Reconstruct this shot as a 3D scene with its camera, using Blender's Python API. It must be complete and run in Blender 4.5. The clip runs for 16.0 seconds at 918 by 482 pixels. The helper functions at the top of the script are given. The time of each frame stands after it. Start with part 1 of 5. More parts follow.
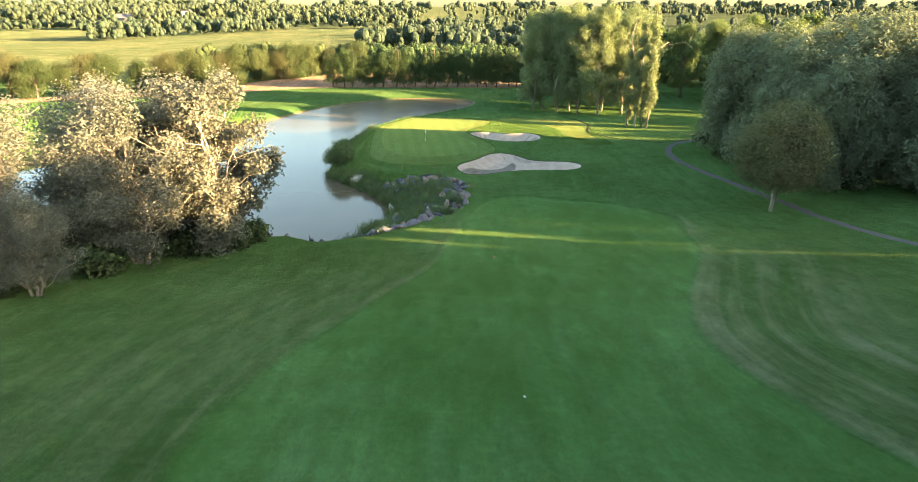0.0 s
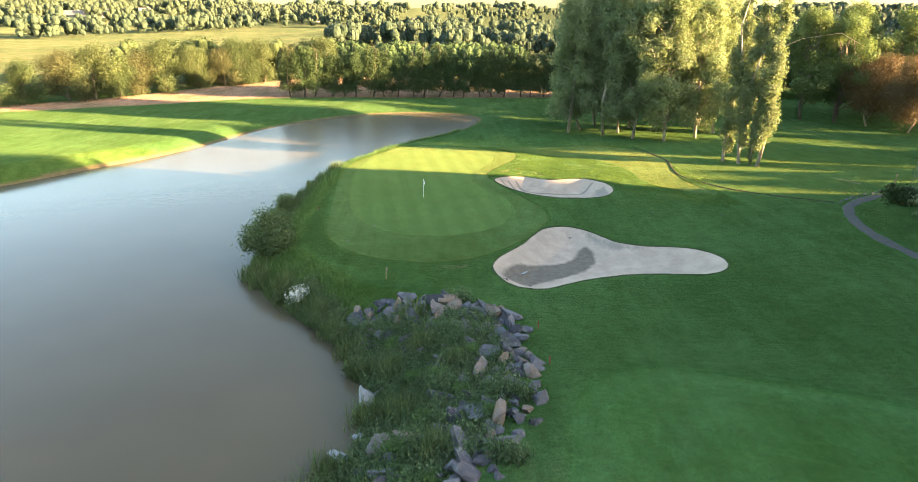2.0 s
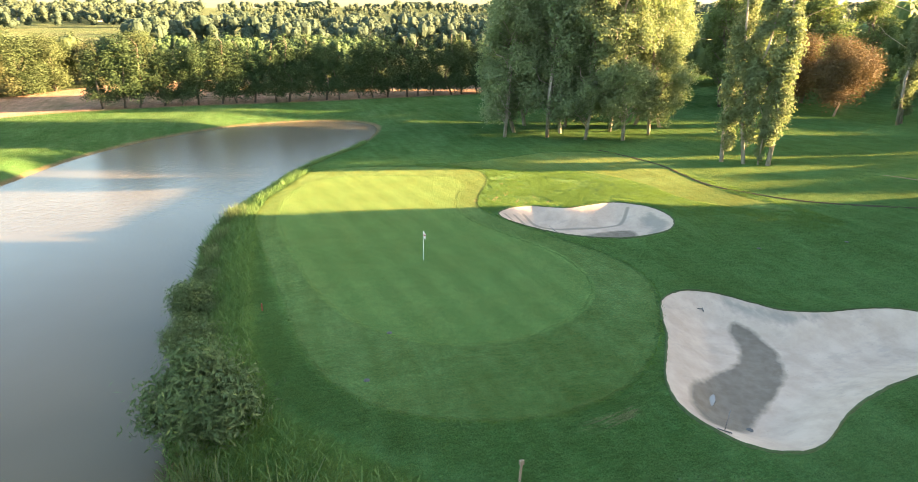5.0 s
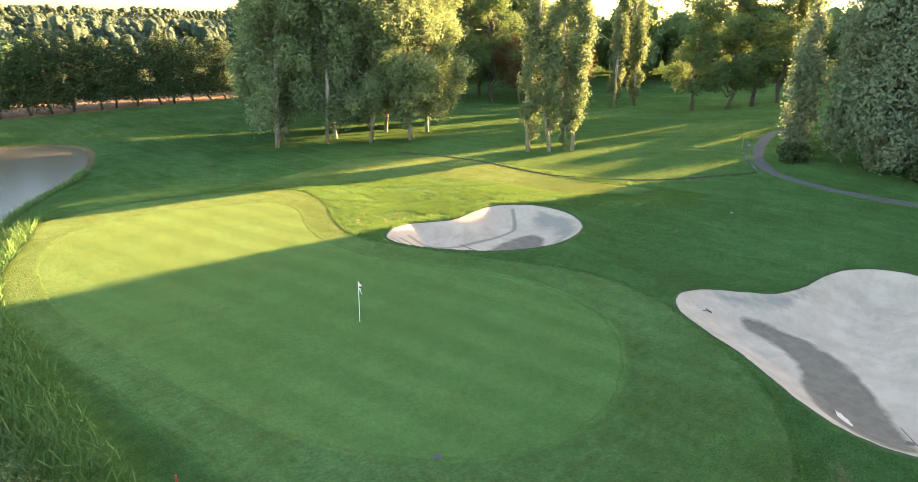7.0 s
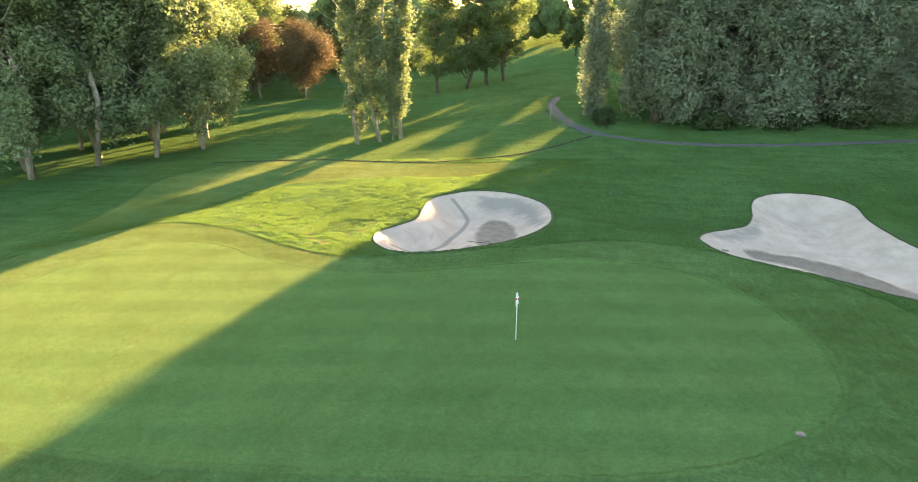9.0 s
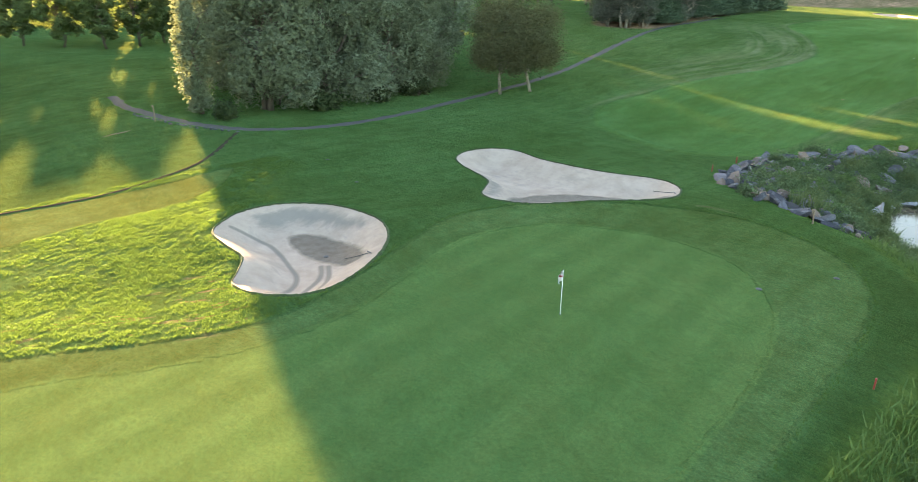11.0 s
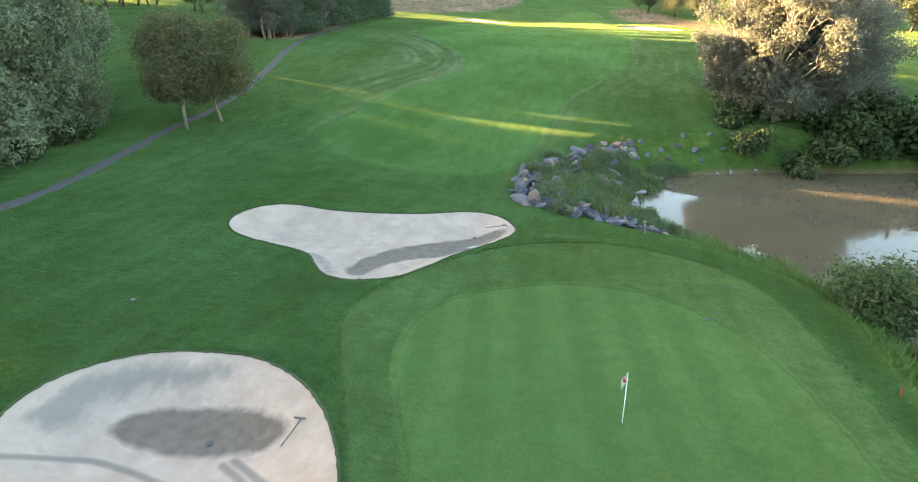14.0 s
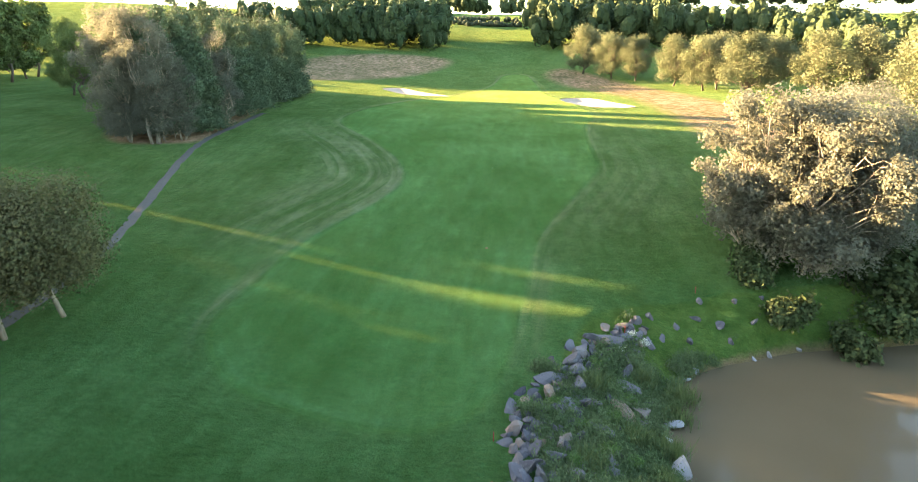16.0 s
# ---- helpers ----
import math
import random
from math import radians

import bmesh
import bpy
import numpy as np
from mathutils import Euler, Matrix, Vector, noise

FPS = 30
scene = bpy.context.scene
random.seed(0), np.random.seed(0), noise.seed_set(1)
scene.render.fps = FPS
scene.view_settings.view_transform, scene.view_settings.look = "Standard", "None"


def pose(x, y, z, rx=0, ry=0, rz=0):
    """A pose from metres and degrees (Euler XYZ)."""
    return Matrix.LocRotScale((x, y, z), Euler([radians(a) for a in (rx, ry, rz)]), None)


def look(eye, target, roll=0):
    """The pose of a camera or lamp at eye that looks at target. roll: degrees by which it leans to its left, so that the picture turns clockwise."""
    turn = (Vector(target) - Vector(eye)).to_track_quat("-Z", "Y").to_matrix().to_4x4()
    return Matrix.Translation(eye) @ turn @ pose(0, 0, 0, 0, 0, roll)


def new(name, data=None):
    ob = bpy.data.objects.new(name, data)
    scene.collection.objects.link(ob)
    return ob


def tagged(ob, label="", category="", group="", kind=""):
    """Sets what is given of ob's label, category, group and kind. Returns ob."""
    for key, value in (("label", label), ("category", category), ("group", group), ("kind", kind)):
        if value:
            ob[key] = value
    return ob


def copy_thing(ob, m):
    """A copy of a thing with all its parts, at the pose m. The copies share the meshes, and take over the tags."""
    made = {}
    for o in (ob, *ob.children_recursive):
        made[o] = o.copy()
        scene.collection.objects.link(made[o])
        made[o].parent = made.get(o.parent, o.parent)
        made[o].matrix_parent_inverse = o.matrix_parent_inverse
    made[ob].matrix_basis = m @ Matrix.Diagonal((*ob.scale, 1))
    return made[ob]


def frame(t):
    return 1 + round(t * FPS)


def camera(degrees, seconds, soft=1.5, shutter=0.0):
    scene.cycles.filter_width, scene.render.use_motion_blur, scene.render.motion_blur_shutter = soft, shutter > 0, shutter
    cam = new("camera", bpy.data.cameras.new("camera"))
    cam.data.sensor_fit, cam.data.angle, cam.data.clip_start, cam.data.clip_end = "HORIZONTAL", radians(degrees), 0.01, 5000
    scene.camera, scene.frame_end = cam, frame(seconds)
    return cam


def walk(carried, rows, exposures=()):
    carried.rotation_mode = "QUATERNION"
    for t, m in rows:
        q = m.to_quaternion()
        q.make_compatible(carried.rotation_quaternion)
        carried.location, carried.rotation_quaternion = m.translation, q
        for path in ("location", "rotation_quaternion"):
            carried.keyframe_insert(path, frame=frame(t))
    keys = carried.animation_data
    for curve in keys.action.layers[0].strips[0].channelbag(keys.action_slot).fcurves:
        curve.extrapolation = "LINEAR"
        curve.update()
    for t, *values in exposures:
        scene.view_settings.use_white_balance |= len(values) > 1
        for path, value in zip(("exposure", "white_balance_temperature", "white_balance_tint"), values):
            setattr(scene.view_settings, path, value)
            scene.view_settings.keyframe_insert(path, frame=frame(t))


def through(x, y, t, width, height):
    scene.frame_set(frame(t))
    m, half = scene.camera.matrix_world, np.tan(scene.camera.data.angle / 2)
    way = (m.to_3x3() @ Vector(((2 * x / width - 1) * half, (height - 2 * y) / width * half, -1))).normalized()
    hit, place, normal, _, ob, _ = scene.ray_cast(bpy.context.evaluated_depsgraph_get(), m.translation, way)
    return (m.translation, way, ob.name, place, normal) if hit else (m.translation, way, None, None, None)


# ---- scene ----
cam = camera(72.82, 16.0, soft=0.85, shutter=0.2)
PATH = [
    (0, look((0.000, 0.002, 27.129), (0.26, 46.71, 9.28), 0.10)),
    (0.5, look((-1.621, 13.666, 25.938), (-1.28, 60.39, 8.15), 0.23)),
    (1, look((-2.763, 26.868, 24.648), (-2.20, 73.62, 6.93), 0.42)),
    (1.5, look((-3.858, 39.315, 23.487), (-2.90, 86.08, 5.81), 0.48)),
    (2, look((-4.648, 49.940, 22.873), (-2.64, 96.66, 5.18), 0.45)),
    (2.5, look((-5.218, 56.990, 21.770), (-2.11, 103.67, 4.12), 0.49)),
    (3, look((-6.716, 60.877, 20.973), (-2.03, 107.44, 3.36), 0.54)),
    (3.2, look((-7.384, 62.317, 20.979), (-1.89, 108.67, 3.05), 0.54)),
    (3.5, look((-8.567, 64.652, 20.787), (-1.98, 110.78, 2.65), 0.52)),
    (4, look((-11.237, 68.979, 20.359), (-2.62, 114.76, 2.20), 0.42)),
    (4.5, look((-14.249, 73.702, 19.808), (-2.80, 118.95, 1.89), 0.32)),
    (5, look((-16.984, 78.650, 19.151), (-1.34, 122.76, 1.56), 0.33)),
    (5.3, look((-18.237, 81.656, 18.712), (0.77, 124.50, 1.29), 0.42)),
    (5.5, look((-19.200, 83.716, 18.526), (2.01, 125.55, 1.21), 0.41)),
    (6, look((-20.680, 88.665, 17.654), (6.54, 126.98, 0.58), 0.74)),
    (6.5, look((-21.872, 92.449, 16.846), (10.18, 126.94, 0.02), 0.93)),
    (7, look((-23.281, 96.538, 16.368), (12.60, 127.07, -0.37), 1.03)),
    (7.5, look((-24.869, 101.047, 15.812), (14.69, 126.72, -0.80), 1.08)),
    (8, look((-26.339, 105.814, 15.436), (16.26, 126.06, -1.16), 1.15)),
    (8.2, look((-26.737, 107.789, 15.080), (16.91, 125.75, -1.42), 0.95)),
    (8.5, look((-27.536, 110.853, 14.884), (17.44, 125.13, -1.64), 0.79)),
    (9, look((-28.598, 116.512, 14.956), (17.96, 123.57, -1.85), 0.18)),
    (9.5, look((-28.798, 122.402, 15.270), (18.12, 120.86, -1.95), -0.45)),
    (10, look((-27.528, 127.998, 15.532), (17.86, 116.57, -2.06), -0.68)),
    (10.3, look((-25.808, 130.995, 15.542), (17.41, 113.16, -2.18), -0.44)),
    (10.5, look((-24.707, 133.059, 15.481), (16.53, 111.00, -2.20), -0.30)),
    (11, look((-20.819, 137.554, 15.370), (13.53, 105.92, -2.51), 0.54)),
    (11.5, look((-16.698, 140.998, 15.107), (11.99, 104.07, -2.59), 0.64)),
    (12, look((-13.182, 143.231, 14.886), (10.02, 102.59, -2.71), 0.77)),
    (12.5, look((-10.384, 144.112, 14.729), (6.38, 100.39, -2.81), 0.88)),
    (13, look((-7.831, 143.504, 14.764), (4.55, 98.33, -2.73), 0.90)),
    (13.5, look((-5.380, 141.180, 15.391), (5.05, 95.52, -2.11), 0.90)),
    (14, look((-3.301, 137.540, 16.814), (5.23, 91.51, -0.75), 0.68)),
    (14.5, look((-1.714, 132.927, 18.859), (4.88, 86.56, 1.34), 0.49)),
    (15, look((-0.149, 127.427, 21.155), (4.82, 80.55, 4.48), 0.27)),
    (15.5, look((0.986, 121.433, 22.949), (4.87, 74.10, 7.31), 0.09)),
    (16, look((2.186, 114.979, 24.682), (5.52, 67.31, 9.97), -0.13)),
]
EXPOSURES = [(0.0, 4.34, 6600, 6), (1.5, 4.46, 6650, 9), (3.0, 4.57, 6650, 10), (7.0, 4.74, 6750, 12), (10.5, 4.78, 6800, 11), (12.5, 4.82, 6750, 11), (14.5, 4.96, 6650, 11), (16.0, 4.84, 6600, 10)]
walk(cam, PATH, EXPOSURES)

# ---- light ----
SUN_ELEVATION, SUN_COMPASS = 9.2, 106.6   # compass: degrees clockwise from +y
world = bpy.data.worlds.new("sky")
scene.world = world
world.use_nodes = True
sky = world.node_tree.nodes.new("ShaderNodeTexSky")
sky.sky_type, sky.sun_disc = "NISHITA", False
sky.sun_elevation, sky.sun_rotation = radians(SUN_ELEVATION), radians(SUN_COMPASS)
sky.dust_density, sky.ozone_density, sky.air_density = 1.6, 1.0, 1.0
background = world.node_tree.nodes["Background"]
background.inputs["Strength"].default_value = 0.060
world.node_tree.links.new(sky.outputs[0], background.inputs["Color"])
sun_data = bpy.data.lights.new("sun", "SUN")
sun_data.energy, sun_data.angle, sun_data.color = 4.9, radians(0.6), (1.0, 0.66, 0.34)
sun = new("sun", sun_data)
sun_way = Vector((math.sin(radians(SUN_COMPASS)) * math.cos(radians(SUN_ELEVATION)),
                  math.cos(radians(SUN_COMPASS)) * math.cos(radians(SUN_ELEVATION)), math.sin(radians(SUN_ELEVATION))))
sun.matrix_world = look((0, 0, 300), Vector((0, 0, 300)) - sun_way)
rng = np.random.default_rng(7)


# ---- materials ----
class Nodes:
    """A small helper to write node materials."""

    def __init__(self, name):
        self.mat = bpy.data.materials.new(name)
        self.mat.use_nodes = True
        self.tree = self.mat.node_tree
        self.bsdf = self.tree.nodes["Principled BSDF"]
        self.out = self.tree.nodes["Material Output"]

    def node(self, kind):
        return self.tree.nodes.new(kind)

    def link(self, a, b):
        self.tree.links.new(a, b)

    def put(self, socket, value):
        if isinstance(value, bpy.types.NodeSocket):
            self.link(value, socket)
        elif isinstance(value, (tuple, list)) and len(value) == 3 and socket.type == "RGBA":
            socket.default_value = (*value, 1)
        else:
            socket.default_value = value

    def coords(self, which="Object"):
        return self.node("ShaderNodeTexCoord").outputs[which]

    def noise(self, scale, detail=4.0, rough=0.55, vector=None, stretch=None):
        v = vector or self.coords()
        if stretch:
            m = self.node("ShaderNodeMapping")
            m.inputs["Scale"].default_value = stretch
            self.link(v, m.inputs["Vector"])
            v = m.outputs[0]
        n = self.node("ShaderNodeTexNoise")
        n.inputs["Scale"].default_value, n.inputs["Detail"].default_value, n.inputs["Roughness"].default_value = scale, detail, rough
        self.link(v, n.inputs["Vector"])
        return n.outputs["Fac"]

    def band(self, value, low, high, a=0.0, b=1.0):
        m = self.node("ShaderNodeMapRange")
        m.clamp = True
        self.put(m.inputs["Value"], value)
        for key, v in (("From Min", low), ("From Max", high), ("To Min", a), ("To Max", b)):
            self.put(m.inputs[key], v)
        return m.outputs[0]

    def math(self, op, a, b=0.0):
        m = self.node("ShaderNodeMath")
        m.operation = op
        self.put(m.inputs[0], a)
        self.put(m.inputs[1], b)
        return m.outputs[0]

    def mix(self, fac, a, b, kind="MIX"):
        m = self.node("ShaderNodeMix")
        m.data_type, m.blend_type = "RGBA", kind
        self.put(m.inputs[0], fac)
        self.put(m.inputs[6], a)
        self.put(m.inputs[7], b)
        return m.outputs[2]

    def attribute(self, name):
        n = self.node("ShaderNodeAttribute")
        n.attribute_name = name
        return n.outputs["Fac"]

    def bump(self, height, strength, distance):
        b = self.node("ShaderNodeBump")
        b.inputs["Strength"].default_value, b.inputs["Distance"].default_value = strength, distance
        self.put(b.inputs["Height"], height)
        self.link(b.outputs[0], self.bsdf.inputs["Normal"])

    def base(self, color, rough=0.8, spec=0.3):
        self.put(self.bsdf.inputs["Base Color"], color)
        self.put(self.bsdf.inputs["Roughness"], rough)
        self.bsdf.inputs["Specular IOR Level"].default_value = spec
        return self


def plain(name, color, rough=0.6, spread=0.25, scale=6.0, spec=0.4, metal=0.0, relief=0.3):
    k = Nodes(name)
    dark = tuple(c * (1 - spread) for c in color)
    light = tuple(min(1, c * (1 + spread)) for c in color)
    k.base(k.mix(k.noise(scale), dark, light), rough, spec)
    k.bsdf.inputs["Metallic"].default_value = metal
    k.bump(k.noise(scale * 5), relief, 0.01)
    return k.mat


def leaf_material(name, dark, light, through=0.35, pale=None, glow=(0.12, 0.165, 0.03)):
    """Leaves: a hue of its own for each leaf, larger drifts over the crown, and light coming through."""
    k = Nodes(name)
    own = k.node("ShaderNodeNewGeometry").outputs["Random Per Island"]
    color = k.mix(own, dark, light)
    drift = k.band(k.noise(0.35, 3), 0.35, 0.68)
    color = k.mix(k.math("MULTIPLY", drift, 0.5), color, light if pale is None else pale)
    if pale is not None:
        color = k.mix(k.band(own, 0.45, 1.0, 0.0, 0.22), color, pale)
    tree_own = k.node("ShaderNodeObjectInfo").outputs["Random"]
    color = k.mix(k.band(tree_own, 0, 1, 0.0, 0.28), color, k.mix(0.5, dark, (0.10, 0.085, 0.03)))
    k.base(color, 0.7, 0.08)
    t = k.node("ShaderNodeBsdfTranslucent")
    k.link(k.mix(0.5, color, glow), t.inputs["Color"])
    m = k.node("ShaderNodeMixShader")
    m.inputs[0].default_value = through
    k.link(k.bsdf.outputs[0], m.inputs[1])
    k.link(t.outputs[0], m.inputs[2])
    k.link(m.outputs[0], k.out.inputs["Surface"])
    return k.mat


def bark_material(name, color):
    k = Nodes(name)
    rings = k.noise(3.0, 5, 0.6, stretch=(1.0, 1.0, 0.25))
    k.base(k.mix(k.band(rings, 0.35, 0.65), tuple(c * 0.45 for c in color), color), 0.9, 0.2)
    k.bump(rings, 0.6, 0.05)
    return k.mat


def turf_material():
    k = Nodes("turf")
    fine, mid, wide = k.noise(9.0, 6, 0.65), k.noise(0.9, 5, 0.6), k.noise(0.09, 4, 0.55)
    edge = k.math("MULTIPLY", k.math("SUBTRACT", k.noise(2.2, 4), 0.5), 0.7)

    def inside(name, soft=0.12, wobble=1.0):
        d = k.math("ADD", k.attribute(name), k.math("MULTIPLY", edge, wobble))
        return k.band(d, -soft, soft, 1.0, 0.0)

    rough = k.mix(k.band(wide, 0.35, 0.65), (0.024, 0.077, 0.022), (0.036, 0.089, 0.030))
    rough = k.mix(k.band(mid, 0.38, 0.70), rough, (0.042, 0.093, 0.033))
    # mown with the grain, in worn tracks and arcs
    sweep = k.noise(0.32, 5, 0.65, stretch=(1.6, 0.45, 1.0))
    rough = k.mix(k.band(sweep, 0.50, 0.74, 0.0, 0.42), rough, (0.078, 0.128, 0.056))
    meadow = k.mix(k.band(k.noise(0.02, 3), 0.4, 0.6), (0.056, 0.080, 0.040), (0.074, 0.094, 0.048))
    where = k.node("ShaderNodeSeparateXYZ")
    k.link(k.coords(), where.inputs[0])
    # the rough round the green is cut and watered like the fairway
    kept = k.math("MULTIPLY", k.band(k.math("ADD", where.outputs[1], k.math("MULTIPLY", wide, 14.0)), 52.0, 72.0), k.band(where.outputs[1], 150.0, 175.0, 0.85, 0.0))
    lush = k.mix(k.band(mid, 0.34, 0.72), (0.026, 0.087, 0.026), (0.040, 0.107, 0.037))
    rough = k.mix(kept, rough, lush)
    color = k.mix(inside("d_meadow", 2.0, 3.0), rough, meadow)
    fair = k.mix(k.band(wide, 0.35, 0.68), (0.019, 0.076, 0.020), (0.028, 0.087, 0.027))
    fair = k.mix(k.band(sweep, 0.5, 0.75, 0.0, 0.35), fair, (0.038, 0.104, 0.040))
    # mowing passes that run along the fairway's edge
    place = k.node("ShaderNodeSeparateXYZ")
    k.link(k.coords(), place.inputs[0])
    passes = k.node("ShaderNodeCombineXYZ")
    k.put(passes.inputs[0], k.math("MULTIPLY", k.attribute("d_fair"), 0.75))
    k.put(passes.inputs[1], k.math("MULTIPLY", place.outputs[1], 0.035))
    k.put(passes.inputs[2], k.math("MULTIPLY", place.outputs[0], 0.035))
    streak = k.noise(1.0, 4, 0.65, vector=passes.outputs[0])
    side = k.band(place.outputs[0], 8.0, 14.0)
    hollow = k.math("MULTIPLY", k.band(place.outputs[1], -5.0, 15.0), k.band(place.outputs[1], 44.0, 58.0, 1.0, 0.0))
    belt = k.math("MULTIPLY", k.band(k.attribute("d_fair"), 8.0, 14.0, 1.0, 0.0), k.math("MULTIPLY", hollow, k.band(side, 0.0, 1.0, 0.3, 0.85)))
    rim = k.math("MULTIPLY", k.band(k.attribute("d_fair"), 0.5, 2.4, 0.8, 0.0), k.band(place.outputs[1], 66.0, 78.0, 1.0, 0.0))
    pale = k.math("MULTIPLY", k.math("MAXIMUM", belt, rim), k.math("MULTIPLY", k.band(streak, 0.40, 0.60), k.band(k.noise(0.25, 4, 0.6), 0.3, 0.6, 0.35, 1.0)))
    color = k.mix(pale, color, (0.112, 0.148, 0.088))
    fair = k.mix(k.band(streak, 0.48, 0.72, 0.0, 0.5), fair, (0.036, 0.104, 0.040))
    color = k.mix(inside("d_fair", 0.35), color, fair)
    fringe = k.mix(k.band(mid, 0.35, 0.7), (0.029, 0.084, 0.028), (0.038, 0.094, 0.033))
    color = k.mix(inside("d_fringe", 0.10, 0.3), color, fringe)
    # a darker lane of longer grass between the collar and the pond bank
    ring = k.math("MULTIPLY", k.math("MULTIPLY", k.band(k.attribute("d_fringe"), 0.0, 0.5), k.band(k.attribute("d_fringe"), 1.9, 2.6, 1.0, 0.0)), k.band(place.outputs[0], -12.0, -8.0, 0.8, 0.0))
    color = k.mix(ring, color, (0.018, 0.060, 0.017))
    # the green, cut in lanes
    sep = k.node("ShaderNodeSeparateXYZ")
    k.link(k.coords(), sep.inputs[0])
    lane = k.math("SINE", k.math("MULTIPLY", k.math("ADD", sep.outputs[0], k.math("MULTIPLY", sep.outputs[1], 0.12)), 2.6))
    green = k.mix(k.math("MULTIPLY", k.band(lane, -0.5, 0.5), k.band(k.noise(0.12, 3), 0.30, 0.60, 0.35, 1.0)), (0.037, 0.100, 0.031), (0.048, 0.116, 0.037))
    green = k.mix(k.band(k.noise(0.35, 5, 0.6), 0.45, 0.75, 0.0, 0.45), green, (0.050, 0.097, 0.031))
    green = k.mix(k.band(mid, 0.5, 0.8, 0.0, 0.5), green, (0.026, 0.082, 0.029))
    color = k.mix(inside("d_green", 0.06, 0.12), color, green)
    # bare and dry ground
    soil = k.mix(k.band(mid, 0.3, 0.7), (0.19, 0.135, 0.085), (0.27, 0.205, 0.135))
    color = k.mix(inside("d_soil", 1.0, 2.0), color, soil)
    dry = k.mix(k.band(k.noise(0.7, 5, 0.7), 0.4, 0.62), (0.100, 0.105, 0.050), (0.26, 0.20, 0.135))
    color = k.mix(inside("d_dry", 2.5, 6.0), color, dry)
    ruts = k.node("ShaderNodeCombineXYZ")
    k.put(ruts.inputs[0], k.math("MULTIPLY", k.attribute("d_fringe"), 1.5))
    k.put(ruts.inputs[1], k.math("MULTIPLY", place.outputs[1], 0.55))
    scrape = k.math("MULTIPLY", inside("d_scrape", 1.0, 1.0), k.band(k.noise(1.0, 5, 0.7, vector=ruts.outputs[0]), 0.56, 0.60))
    color = k.mix(scrape, color, (0.140, 0.115, 0.080))
    color = k.mix(inside("d_bank", 0.3, 2.0), color, k.mix(k.band(mid, 0.35, 0.65), (0.028, 0.078, 0.018), (0.052, 0.108, 0.028)))
    color = k.mix(inside("d_shore", 0.25, 0.8), color, (0.115, 0.100, 0.060))
    mottle = k.mix(k.band(k.noise(0.42, 6, 0.72), 0.30, 0.70), (0.80, 0.81, 0.79), (1.20, 1.17, 1.20))
    calm = k.mix(k.math("MULTIPLY", inside("d_green", 0.3), 0.45), mottle, (1.0, 1.0, 1.0))
    color = k.mix(1.0, color, calm, "MULTIPLY")
    tufts = k.mix(k.band(k.noise(3.0, 5, 0.7, stretch=(0.7, 1.4, 1.0)), 0.3, 0.7), (0.80, 0.82, 0.80), (1.20, 1.18, 1.20))
    color = k.mix(1.0, color, k.mix(k.math("MULTIPLY", inside("d_green", 0.3), 0.55), tufts, (1.0, 1.0, 1.0)), "MULTIPLY")
    # broad drifts of wetter and drier turf, and long faint mowing lines
    drift = k.mix(k.band(k.noise(0.085, 5, 0.62), 0.32, 0.68), (0.72, 0.80, 0.70), (1.28, 1.18, 1.22))
    color = k.mix(1.0, color, k.mix(k.math("MULTIPLY", inside("d_green", 0.3), 0.7), drift, (1.0, 1.0, 1.0)), "MULTIPLY")
    lines = k.mix(k.band(k.noise(1.0, 4, 0.6, stretch=(0.9, 0.10, 1.0)), 0.34, 0.66), (0.84, 0.88, 0.83), (1.18, 1.12, 1.16))
    color = k.mix(1.0, color, k.mix(k.math("MULTIPLY", inside("d_green", 0.3), 0.9), lines, (1.0, 1.0, 1.0)), "MULTIPLY")
    # blades: fine light and dark
    grain = k.mix(k.band(fine, 0.25, 0.75), (0.58, 0.60, 0.58), (1.42, 1.40, 1.42))
    color = k.mix(1.0, color, k.mix(k.math("MULTIPLY", inside("d_green", 0.3), 0.35), grain, (1.0, 1.0, 1.0)), "MULTIPLY")
    color = k.mix(1.0, color, (1.10, 1.0, 1.0), "MULTIPLY")
    k.base(color, 0.9, 0.0)
    k.bsdf.inputs["Diffuse Roughness"].default_value = 0.7
    k.bsdf.inputs["Sheen Roughness"].default_value = 0.45
    k.put(k.bsdf.inputs["Sheen Weight"], k.math("MULTIPLY", k.math("SUBTRACT", 1.0, k.math("MAXIMUM", inside("d_meadow", 2.0), k.math("MAXIMUM", inside("d_dry", 2.5), inside("d_soil", 1.0)))), k.band(k.math("MAXIMUM", inside("d_green", 0.3), inside("d_fringe", 0.2)), 0.0, 1.0, k.band(where.outputs[1], 140.0, 162.0, 0.125, 0.05), 0.095)))
    k.put(k.bsdf.inputs["Sheen Tint"], k.mix(inside("d_fringe", 0.2), (0.74, 0.84, 0.22), (1.0, 0.80, 0.18)))
    short = k.math("MAXIMUM", inside("d_green", 0.3), k.math("MULTIPLY", k.math("MAXIMUM", inside("d_fair", 0.5), inside("d_fringe", 0.2)), 0.8))
